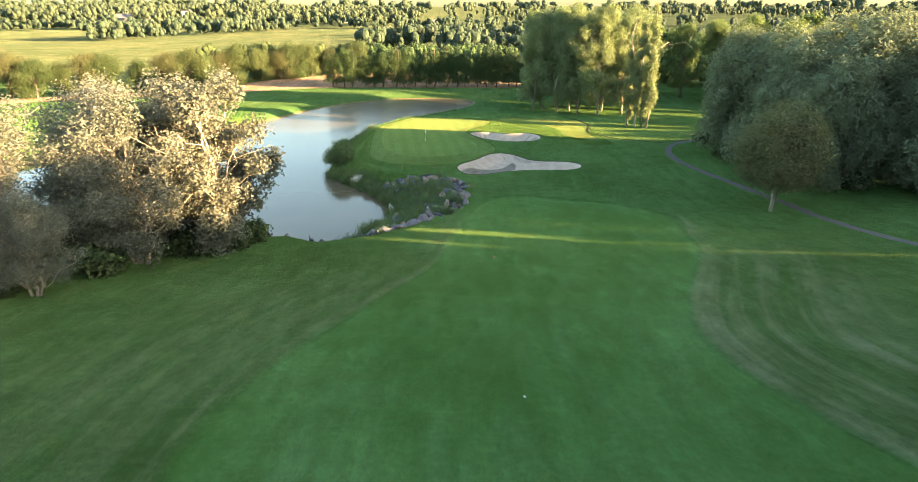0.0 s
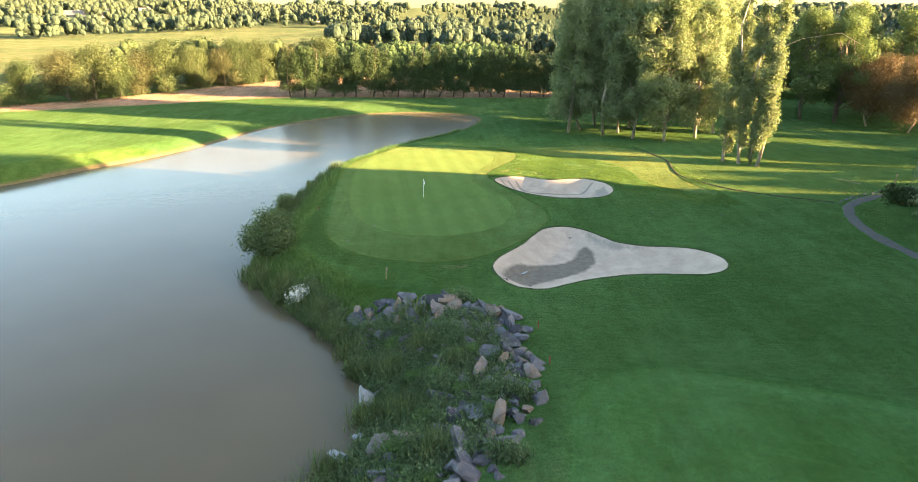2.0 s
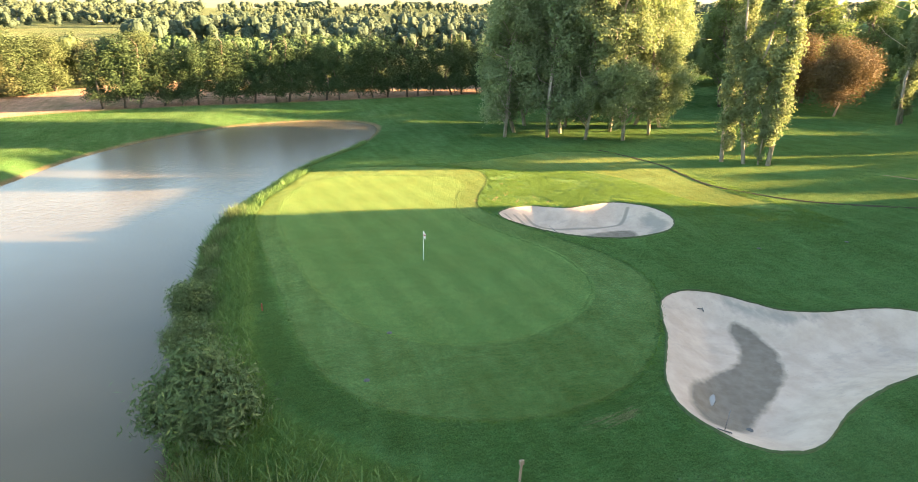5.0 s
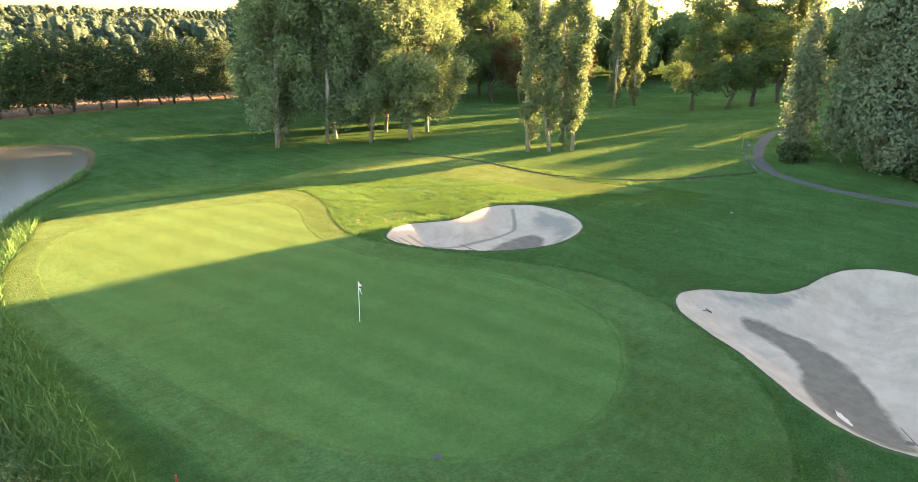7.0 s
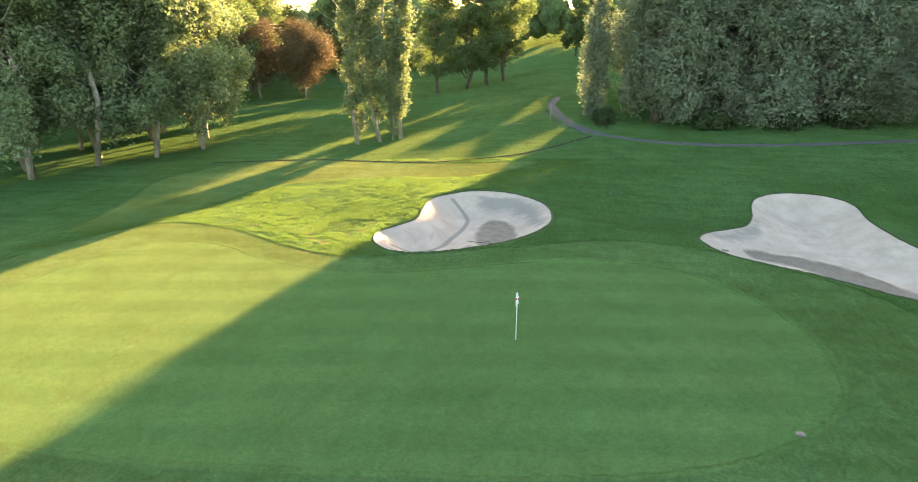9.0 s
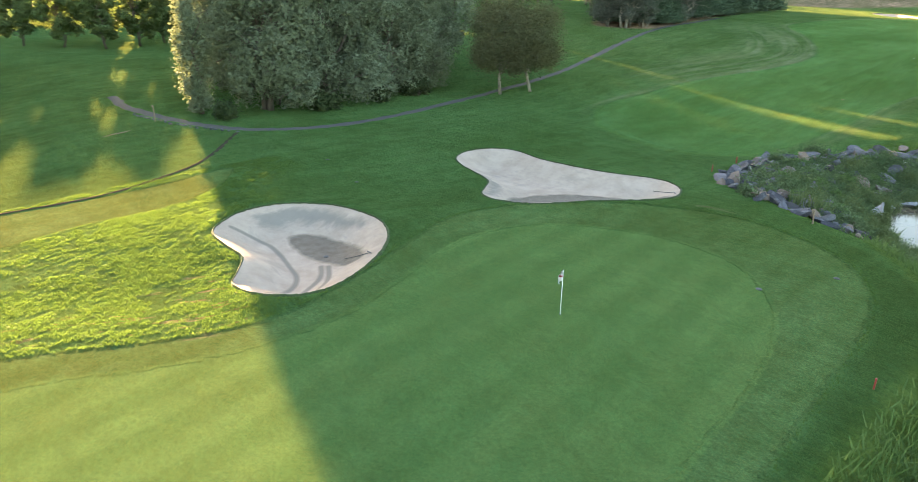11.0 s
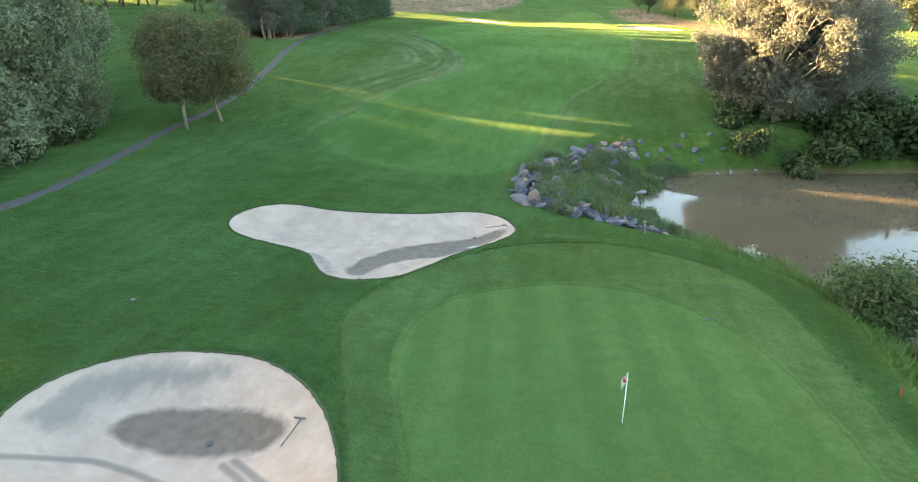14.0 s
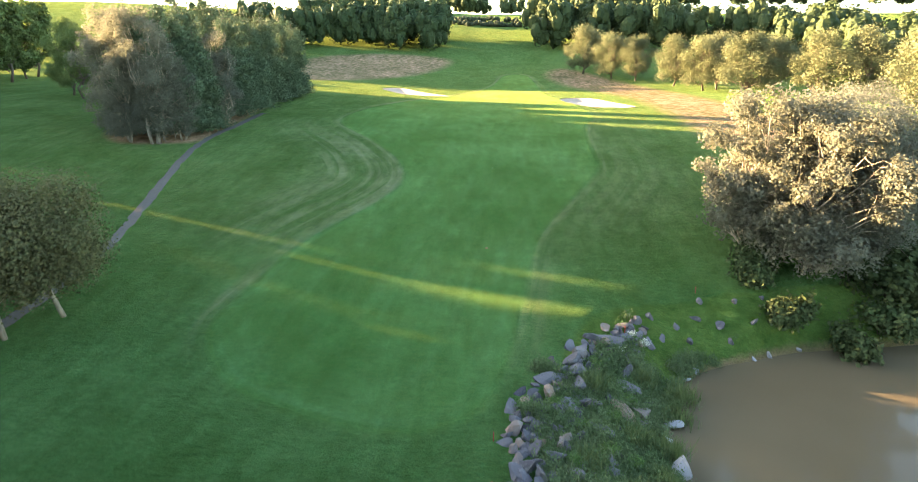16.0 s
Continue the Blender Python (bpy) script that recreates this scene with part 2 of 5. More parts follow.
    tuft = k.math("ADD", k.math("MULTIPLY", k.math("ADD", k.noise(1.6, 3, 0.6, stretch=(0.6, 1.6, 1.0)), k.math("MULTIPLY", k.noise(6.0, 5, 0.7, stretch=(0.6, 1.6, 1.0)), 0.55)), 0.8), k.math("MULTIPLY", k.noise(14.0, 3, 0.7), 0.25))
    k.bump(k.math("MULTIPLY", tuft, k.math("SUBTRACT", 1.0, k.math("MULTIPLY", short, 0.96))), 1.0, 0.52)
    blades = k.node("ShaderNodeBump")
    blades.inputs["Strength"].default_value, blades.inputs["Distance"].default_value = 1.0, 0.060
    k.link(k.noise(40.0, 2, 0.6), blades.inputs["Height"])
    k.link(k.bsdf.inputs["Normal"].links[0].from_socket, blades.inputs["Normal"])
    k.link(blades.outputs[0], k.bsdf.inputs["Normal"])
    return k.mat


def sand_material():
    k = Nodes("sand")
    wet = k.math("ADD", k.attribute("d_wet"), k.math("MULTIPLY", k.math("SUBTRACT", k.noise(1.1, 5, 0.65), 0.5), 0.65))
    wetness = k.band(wet, -0.22, 0.12, 1.0, 0.0)
    dry = k.mix(k.band(k.noise(0.7, 5, 0.6), 0.35, 0.65), (0.272, 0.212, 0.163), (0.348, 0.276, 0.215))
    stain = k.band(k.noise(0.45, 4, 0.7, stretch=(1, 2.2, 1)), 0.56, 0.68)
    dry = k.mix(k.math("MULTIPLY", stain, 0.45), dry, (0.220, 0.185, 0.150))
    speck = k.band(k.noise(7.0, 3), 0.68, 0.74)
    dry = k.mix(k.math("MULTIPLY", speck, 0.4), dry, (0.13, 0.115, 0.095))
    track = k.band(k.math("ABSOLUTE", k.attribute("d_track")), 0.08, 0.22, 1.0, 0.0)
    dry = k.mix(k.math("MULTIPLY", track, 0.85), dry, (0.150, 0.128, 0.104))
    # steep faces painted darker: the shade of the wall, with soil showing
    face_dark = k.band(k.math("ADD", k.attribute("d_face"), k.math("MULTIPLY", k.math("SUBTRACT", k.noise(1.2, 5, 0.65, stretch=(2.0, 0.7, 1)), 0.5), 1.6)), -0.35, 0.25, 0.75, 0.0)
    dry = k.mix(face_dark, dry, (0.150, 0.135, 0.115))
    damp = k.mix(k.band(k.noise(2.0, 4), 0.35, 0.65), (0.098, 0.080, 0.060), (0.128, 0.106, 0.081))
    k.base(k.mix(wetness, dry, damp), k.band(wetness, 0, 1, 0.95, 0.6), 0.06)
    k.bump(k.math("ADD", k.noise(2.2, 5, 0.65), k.math("MULTIPLY", k.noise(18, 2), 0.2)), 0.55, 0.08)
    return k.mat


def water_material():
    k = Nodes("pond_water")
    murk = k.mix(k.band(k.noise(0.05, 3), 0.35, 0.65), (0.070, 0.056, 0.034), (0.082, 0.066, 0.041))
    k.base(murk, 0.06, 0.20)
    k.bsdf.inputs["IOR"].default_value = 1.333
    sep = k.node("ShaderNodeSeparateXYZ")
    k.link(k.coords(), sep.inputs[0])
    wind = k.band(k.math("ADD", sep.outputs[1], k.math("MULTIPLY", k.noise(0.06, 3), 40.0)), 125.0, 180.0, 0.05, 1.0)
    ripple = k.math("ADD", k.noise(2.4, 4, 0.6, stretch=(1, 0.5, 1)), k.noise(0.7, 2))
    k.put(k.bsdf.inputs["Roughness"], k.band(wind, 0.05, 1.0, 0.05, 0.24))
    k.bump(k.math("MULTIPLY", ripple, wind), 0.35, 0.06)
    return k.mat


def rock_material():
    k = Nodes("rock")
    own = k.node("ShaderNodeObjectInfo").outputs["Random"]
    tone = k.mix(k.band(own, 0.0, 0.75), (0.040, 0.040, 0.048), (0.105, 0.100, 0.110))
    tone = k.mix(k.band(own, 0.84, 0.90), tone, (0.16, 0.115, 0.085))
    tone = k.mix(k.band(k.noise(2.5, 6, 0.65), 0.5, 0.8), tone, (0.165, 0.165, 0.178))
    k.base(k.mix(k.band(k.noise(1.3, 4), 0.55, 0.7, 0, 0.5), tone, (0.075, 0.075, 0.06)), 0.9, 0.25)
    k.bump(k.noise(4, 7, 0.75), 1.0, 0.12)
    return k.mat


M_TURF, M_SAND, M_WATER, M_ROCK = turf_material(), sand_material(), water_material(), rock_material()
M_PUDDLE = plain("rain_water", (0.09, 0.08, 0.065), 0.03, 0.1, 3.0, 0.6, relief=0.0)
M_GRAVEL = plain("gravel", (0.078, 0.074, 0.066), 0.95, 0.35, 3.0, 0.0, relief=0.8)
M_EARTH = plain("earth", (0.045, 0.040, 0.027), 0.95, 0.45, 5.0, 0.0, relief=0.8)
M_WHITE = plain("white_paint", (0.70, 0.69, 0.67), 0.45, 0.06, 12)
M_RED = plain("red_paint", (0.24, 0.032, 0.022), 0.5, 0.15, 12)
M_BLACK = plain("dark_iron", (0.03, 0.03, 0.03), 0.55, 0.3, 20)
M_WOOD = plain("weathered_wood", (0.20, 0.145, 0.095), 0.85, 0.4, 14)
M_PALE_STONE = plain("bleached_stone", (0.19, 0.19, 0.20), 0.85, 0.25, 4)
M_PLASTER = plain("house_plaster", (0.17, 0.155, 0.14), 0.85, 0.1, 0.5)
M_SLATE = plain("roof_slate", (0.10, 0.095, 0.095), 0.75, 0.25, 0.6)
M_GLASS_DARK = plain("window_dark", (0.05, 0.055, 0.06), 0.2, 0.1, 2)
M_BARK_PALE = bark_material("pale_bark", (0.34, 0.29, 0.22))
M_BARK = bark_material("brown_bark", (0.13, 0.105, 0.078))
L_POPLAR = leaf_material("poplar_leaf", (0.085, 0.118, 0.050), (0.155, 0.182, 0.085), 0.36, (0.185, 0.198, 0.110))
L_GREY = leaf_material("grey_poplar_leaf", (0.095, 0.138, 0.058), (0.170, 0.208, 0.098), 0.38, (0.215, 0.240, 0.135))
L_WILLOW = leaf_material("willow_leaf", (0.090, 0.118, 0.066), (0.150, 0.178, 0.100), 0.3, (0.200, 0.222, 0.145), (0.13, 0.16, 0.07))
L_SILVER = leaf_material("white_poplar_leaf", (0.058, 0.067, 0.049), (0.116, 0.122, 0.094), 0.40, (0.188, 0.190, 0.156), (0.20, 0.20, 0.135))
L_TWIN = leaf_material("turning_leaf", (0.058, 0.076, 0.038), (0.112, 0.108, 0.052), 0.3, (0.140, 0.112, 0.054))
L_AUTUMN = leaf_material("rust_leaf", (0.070, 0.050, 0.026), (0.120, 0.082, 0.038), 0.2, None, (0.10, 0.07, 0.02))
L_OAK = leaf_material("broad_leaf", (0.052, 0.088, 0.030), (0.110, 0.145, 0.052), 0.32)
L_HEDGE = leaf_material("hedge_leaf", (0.018, 0.038, 0.013), (0.042, 0.060, 0.022), 0.12, (0.056, 0.066, 0.028), (0.05, 0.07, 0.02))
L_GOLD = leaf_material("gold_hedge_leaf", (0.032, 0.044, 0.017), (0.060, 0.064, 0.027), 0.12, (0.070, 0.068, 0.034), (0.07, 0.07, 0.03))
L_CONIFER = leaf_material("conifer_needle", (0.016, 0.036, 0.014), (0.040, 0.066, 0.025), 0.10, None, (0.03, 0.05, 0.018))
L_FIR = leaf_material("fir_needle", (0.036, 0.066, 0.038), (0.082, 0.118, 0.066), 0.12, None, (0.05, 0.08, 0.03))
L_PINE = leaf_material("pine_needle", (0.016, 0.034, 0.014), (0.040, 0.060, 0.026), 0.10, None, (0.03, 0.05, 0.018))
L_FAR = leaf_material("far_leaf", (0.020, 0.034, 0.021), (0.034, 0.048, 0.030), 0.06, None, (0.03, 0.045, 0.02))
L_HERB = leaf_material("bank_herb_leaf", (0.028, 0.066, 0.032), (0.090, 0.150, 0.064), 0.3, (0.150, 0.180, 0.100))
L_LAWN_TREE = leaf_material("pale_broad_leaf", (0.062, 0.080, 0.040), (0.108, 0.120, 0.062), 0.22, (0.125, 0.128, 0.074), (0.09, 0.105, 0.045))
L_BANK = leaf_material("bank_grass_blade", (0.040, 0.098, 0.024), (0.088, 0.165, 0.044), 0.35, (0.130, 0.180, 0.070))
L_ROUGH = leaf_material("rough_blade", (0.040, 0.098, 0.022), (0.078, 0.140, 0.034), 0.42, None, (0.13, 0.19, 0.02))
L_REED = leaf_material("reed_blade", (0.055, 0.088, 0.034), (0.115, 0.138, 0.062), 0.35)
L_BUSH = leaf_material("sallow_leaf", (0.040, 0.070, 0.026), (0.090, 0.115, 0.048), 0.3)
L_STEM = leaf_material("bank_stem", (0.032, 0.054, 0.030), (0.064, 0.084, 0.048), 0.25, (0.090, 0.092, 0.056))
L_BLOOM = leaf_material("white_bloom", (0.45, 0.44, 0.38), (0.66, 0.65, 0.58), 0.2)


# ---- outlines of the plan ----
def smooth_loop(points, steps=8, closed=True):
    p = np.array(points, float)
    n = len(p)
    out = []
    for i in range(n if closed else n - 1):
        a, b, c, d = (p[(i - 1) % n], p[i], p[(i + 1) % n], p[(i + 2) % n]) if closed else \
            (p[max(i - 1, 0)], p[i], p[i + 1], p[min(i + 2, n - 1)])
        for s in np.arange(steps) / steps:
            out.append(0.5 * (2 * b + (c - a) * s + (2 * a - 5 * b + 4 * c - d) * s * s + (3 * b - a - 3 * c + d) * s ** 3))
    if not closed:
        out.append(p[-1])
    return np.array(out)


def loop_distance(x, y, loop, closed=True):
    """Signed distance (negative inside) from the points x, y to an outline."""
    x, y = np.asarray(x, float), np.asarray(y, float)
    best, inside = np.full(x.shape, 1e9), np.zeros(x.shape, bool)
    ends = np.roll(loop, -1, axis=0) if closed else loop[1:]
    for (ax, ay), (bx, by) in zip(loop, ends):
        ex, ey = bx - ax, by - ay
        s = np.clip(((x - ax) * ex + (y - ay) * ey) / max(ex * ex + ey * ey, 1e-9), 0, 1)
        best = np.minimum(best, (x - ax - s * ex) ** 2 + (y - ay - s * ey) ** 2)
        if closed:
            with np.errstate(divide="ignore", invalid="ignore"):
                inside ^= ((ay > y) != (by > y)) & (x < (bx - ax) * (y - ay) / (by - ay) + ax)
    best = np.sqrt(best)
    return np.where(inside, -best, best)


POND = smooth_loop([(5, 183), (-0.5, 169), (-6.7, 161.5), (-12, 154), (-16, 145.5), (-19, 139.6), (-20.6, 133), (-21.2, 125), (-21.6, 117),
                    (-21.8, 109), (-21.2, 102), (-18.7, 98.2), (-14.3, 92.6), (-10.6, 87.5), (-8.6, 82), (-9.2, 78), (-10.9, 73.2), (-13, 70.2),
                    (-15.7, 68.4), (-18.5, 67.2), (-22.3, 65.6), (-27, 64.5), (-35, 63), (-50, 60), (-72, 66), (-84, 90), (-74, 116), (-58.2, 136.6),
                    (-54, 142.3), (-49, 148.5), (-43.9, 157.4), (-38.3, 170.9), (-30, 182.2), (-19.3, 189.8), (-9.6, 191.9), (0.4, 190.2)], 5)
BUNKER_A = smooth_loop([(15.0, 124.4), (16.2, 122.6), (16.6, 120.6), (16.0, 118.6), (14.3, 117.0), (12.0, 116.4), (9.6, 116.4), (7.4, 117.3), (5.7, 118.7), (4.4, 120.4), (3.4, 122.3),
                        (2.9, 124.1), (3.3, 125.5), (4.9, 126.7), (6.9, 127.0), (8.3, 126.1), (9.8, 125.2), (12.0, 125.2), (13.8, 125.1)], 10)
BUNKER_B = smooth_loop([(0.25, 97.0), (0.7, 99.0), (2.1, 101.0), (3.6, 102.9), (4.8, 105.0), (6.2, 106.8), (8.3, 107.5), (10.1, 106.8), (11.4, 105.3), (12.6, 103.7), (14.6, 102.8), (17.0, 102.2),
                        (19.0, 101.3), (20.2, 99.7), (20.3, 97.9), (19.4, 96.2), (17.4, 95.3), (14.0, 95.7), (10.5, 95.5), (7.2, 94.7), (4.4, 93.5), (2.7, 93.5), (1.2, 94.6)], 8)
BUNKER_C = smooth_loop([(38.3, -74), (33.5, -80), (26.1, -70), (16.9, -60), (24.6, -57), (30.6, -60)], 6)
BUNKER_D = smooth_loop([(-12.5, -52), (-19.9, -55), (-24.5, -43), (-28, -32), (-19.2, -31), (-15, -38)], 6)
WET_A = smooth_loop([(13.3, 120.8), (13.3, 119.7), (12.2, 118.9), (10.0, 118.5), (7.8, 118.8), (6.6, 119.5), (6.4, 120.2), (7.8, 120.8), (9.4, 121.2), (11.2, 121.3)], 4)
FACE_A = smooth_loop([(15.9, 121.6), (15.8, 119.2), (14.1, 117.5), (11.4, 116.9), (10.0, 117.0), (11.4, 117.8), (13.4, 118.4), (14.6, 119.8), (14.8, 121.6)], 4)
FACE_B = smooth_loop([(10.4, 106.3), (11.5, 104.8), (12.8, 103.3), (14.4, 102.6), (12.4, 102.8), (11.0, 104.0), (10.0, 105.6)], 4)
WET_B = smooth_loop([(1.0, 96.4), (1.4, 98.2), (2.8, 99.6), (4.8, 100.4), (6.9, 101.1), (8.0, 102.2), (8.8, 103.8), (9.6, 104.5), (10.2, 103.6), (10.1, 101.9), (9.4, 100.5), (8.3, 99.2),
                     (6.5, 97.9), (4.2, 96.7), (2.2, 95.8)], 4)
GREEN = smooth_loop([(3.9, 114.5), (3.4, 110.0), (0.6, 106.8), (-3.8, 105.2), (-7.6, 105.6), (-10.4, 107.6), (-12.6, 111), (-13.8, 115.5), (-14.4, 120.6),
                     (-14.9, 126), (-14.8, 132), (-13.6, 138), (-10.6, 143.2), (-5.5, 144.4), (0, 142.4), (3.8, 140.2), (4.2, 136.5), (2.0, 132.2),
                     (0.6, 128), (0.7, 124), (2.3, 119.5)], 5)
FRINGE = smooth_loop([(7.0, 113), (7.0, 109.4), (5.0, 105.4), (2.2, 102), (-1, 99.6), (-5, 98.6), (-9, 99.4), (-12.6, 101.8), (-14.9, 106.4), (-15.6, 113),
                      (-16.1, 120), (-16.6, 127), (-16.6, 134), (-15.6, 141), (-12, 147), (-5, 149), (2.5, 146.5), (7.6, 142.5), (6.8, 137), (4.0, 132),
                      (2.4, 128), (2.6, 124), (4.8, 118.5)], 5)
APRON = smooth_loop([(8.5, 143.5), (13, 141.8), (17.5, 140.6), (20.6, 137), (21.8, 130), (21.6, 125), (24, 120.6), (28, 117.8), (27.2, 123), (27, 127), (28, 131), (29.6, 138), (29, 146),
                     (22, 151), (12, 149), (6, 147.5)], 5)
FAIRWAY = smooth_loop([(7.4, 82.6), (14.5, 81.2), (21.4, 77.6), (25.6, 70.6), (24.6, 62), (23.4, 55), (20.8, 48.6), (17.2, 40.6), (15.6, 33.2), (17.4, 24.8),
                       (23.4, 12.8), (29.4, 4), (33, -4), (32, -20), (24, -45), (14, -70), (6, -100), (2, -125), (-6, -125), (-9, -100), (-10, -70), (-15, -40), (-16.3, -17),
                       (-13.7, -5.8), (-12.2, 10.5), (-11.8, 25), (-9.7, 32), (-5.1, 43), (-2.4, 50), (-0.6, 60), (0.8, 70), (3.0, 79)], 5)
PATH_LINE = smooth_loop([(66, 116.2), (60, 117), (53.5, 116.4), (47, 115.0), (41.6, 112.8), (38.4, 109.9), (36.8, 105.8), (36.2, 100), (37.6, 92), (39.8, 83), (41.4, 75), (41.3, 66),
                         (42.0, 56), (44.6, 43.5), (48.0, 29), (49.6, 18), (49.5, 5), (49.8, -8)], 6, False)
SEAM_LINE = smooth_loop([(28.0, 150), (29.2, 144), (29.6, 138.4), (28.5, 133.6), (27.6, 129.4), (27.6, 126.4), (29, 122.8), (30.8, 119.6), (34, 116.4), (38.6, 112.6)], 5, False)
SOIL = smooth_loop([(-160, 158), (-120, 177), (-92, 188.5), (-84, 192), (-70, 197.8), (-55, 204.7), (-40, 207), (17, 208.5), (45, 212), (45, 232), (-34, 252), (-50, 242), (-66, 229), (-80, 213), (-94, 202), (-115, 190), (-160, 170)], 3)
DRY_EAST = smooth_loop([(70, -95), (48, -103), (30, -128), (26, -158), (60, -160), (82, -140)], 4)
DRY_WEST = smooth_loop([(-34, 14), (-33, -20), (-30, -62), (-14, -118), (-20, -140), (-32, -122), (-46, -80), (-52, -30), (-50, 6)], 4)
CLUMP_FLOOR = smooth_loop([(50.2, 18.5), (55, 21.5), (62, 22), (67, 15), (66, 2), (62, -22), (54, -24), (51.6, -8), (50.4, 6)], 4)
PATCH = smooth_loop([(-1.4, 98.0), (-2.6, 97.3), (-4.6, 97.6), (-3.4, 98.3)], 4)
TRACKS = (smooth_loop([(14.9, 123.6), (13.4, 122.3), (11.5, 122.3), (9.2, 122.8), (7.7, 123.2), (6.5, 124.2), (5.8, 125.9)], 5, False),
          smooth_loop([(7.9, 121.1), (5.9, 122.4), (4.3, 124.5), (3.8, 125.4)], 5, False), smooth_loop([(8.2, 121.4), (6.5, 122.6), (4.8, 125.6)], 5, False))
SCRAPE = smooth_loop([(9.5, 127.2), (4.0, 127.2), (2.9, 129.0), (4.8, 132.5), (7.2, 136), (9, 138), (10, 136), (8.5, 131)], 4)


def ease(a):
    a = np.clip(a, 0, 1)
    return a * a * (3 - 2 * a)


def wobble(x, y, size, seed):
    """Soft rolling of the ground, about -1 to 1."""
    out = 0
    for i in range(3):
        k = (1.0, 1.7, 2.9)[i] / size
        out = out + np.sin(x * k * 1.3 + y * k * (0.7 + 0.2 * i) + seed + i) * np.cos(y * k * 1.1 - x * k * 0.5 + 2.1 * seed + i) / (1, 1.8, 3.2)[i]
    return out / 1.6


def speckle(x, y, size, seed):
    """Random soft lumps of that size, about 0 to 1, with no repeat."""
    grid = np.random.default_rng(seed).random((256, 256))
    u, w = np.asarray(x) / size, np.asarray(y) / size
    i, j = np.floor(u).astype(int), np.floor(w).astype(int)
    a, b = ease(u - i), ease(w - j)
    i, j = i % 256, j % 256
    k, m = (i + 1) % 256, (j + 1) % 256
    return (grid[i, j] * (1 - a) + grid[k, j] * a) * (1 - b) + (grid[i, m] * (1 - a) + grid[k, m] * a) * b


def open_ground(x, y):
    """Height of the land before the pond and the bunkers are cut."""
    x, y = np.asarray(x, float), np.asarray(y, float)
    south = np.maximum(0, 78 - y)
    h = 2.2 + 10.5 * (1 - np.exp(-(south / 55) ** 1.4)) + 34 * ease((-80 - y) / 260)
    h = h + 0.046 * (1 - ease((y - 108) / 32)) * np.maximum(0, np.minimum(x, 90) - 15) - np.clip(0.03 * (y - 125), 0, 1)
    far = np.hypot(x, y - 60)
    h = h + wobble(x, y, 14, 1.0) * 0.10 + wobble(x, y, 60, 2.0) * 0.5 * ease((far - 60) / 120) + wobble(x, y, 420, 3.0) * 5 * ease((far - 500) / 900)
    h = h + 4 * ease((far - 900) / 1800) + 7 * ease((x - 120) / 200) + 9 * ease((-150 - x) / 200) * ease((y - 600) / 300)
    return h


def land(x, y, bowl=True):
    x, y = np.asarray(x, float), np.asarray(y, float)
    h = open_ground(x, y)
    green = loop_distance(x, y, FRINGE)
    h = h + 0.28 * ease(1 - green / 6)
    h = h + 0.22 * np.exp(-((x - 11) / 10) ** 2 - ((y - 121) / 9) ** 2) + 0.15 * np.exp(-((x - 16.5) / 5.5) ** 2 - ((y - 129.5) / 4.5) ** 2) + 0.28 * np.exp(-((x - 12) / 6) ** 2 - ((y - 115) / 3.0) ** 2) + 0.32 * np.exp(-((x - 15) / 9) ** 2 - ((y - 94.5) / 4) ** 2) + 0.30 * np.exp(-((x - 16) / 4) ** 2 - ((y - 122) / 5) ** 2)
    pond = loop_distance(x, y, POND)
    stony = ease((x + 19) / 5) * ease((97 - y) / 5)
    wide = 4.2 + 4.6 * stony + 2.0 * ease((y - 150) / 30) + 3 * ease((62 - y) / 10)
    rise = np.clip(pond / wide, 0, 1)
    rise = 0.35 * rise + 0.65 * np.sin(rise * np.pi / 2) ** (1.0)
    h = np.where(pond > 0, 0.02 + h * rise, np.maximum(-1.3, pond * 0.5))
    if bowl:
        for loop, deep in ((BUNKER_A, 1.15), (BUNKER_B, 1.0), (BUNKER_C, 0.7), (BUNKER_D, 0.7)):
            lo, hi = loop.min(0) - 3, loop.max(0) + 3
            near = (x > lo[0]) & (x < hi[0]) & (y > lo[1]) & (y < hi[1])
            if near.any():
                d = loop_distance(x[near], y[near], loop) if x.ndim else loop_distance(x, y, loop)
                cut = deep * (0.08 * ease((0.10 - d) / 0.35) + 0.92 * ease((0.05 - d) / 2.9)) + 0.14 * np.exp(-((d - 0.5) / 0.8) ** 2) * -1
                if x.ndim:
                    h[near] -= cut
                else:
                    h = h - cut
    return h


def ground_z(x, y):
    return float(land(np.array([x]), np.array([y]))[0])


# ---- building helpers ----
def quick_mesh(name, verts, faces, material, attributes=None, smooth=False):
    """A mesh from arrays: verts (n, 3), faces (m, 3 or 4)."""
    verts, faces = np.asarray(verts, np.float32), np.asarray(faces, np.int32)
    me = bpy.data.meshes.new(name)
    me.vertices.add(len(verts))
    me.vertices.foreach_set("co", verts.ravel())
    k = faces.shape[1]
    me.loops.add(faces.size)
    me.loops.foreach_set("vertex_index", faces.ravel())
    me.polygons.add(len(faces))
    me.polygons.foreach_set("loop_start", np.arange(len(faces), dtype=np.int32) * k)
    me.polygons.foreach_set("use_smooth", np.full(len(faces), smooth))
    for key, values in (attributes or {}).items():
        me.attributes.new(key, "FLOAT", "POINT").data.foreach_set("value", np.asarray(values, np.float32))
    me.materials.append(material)
    me.update(calc_edges=True)
    return me


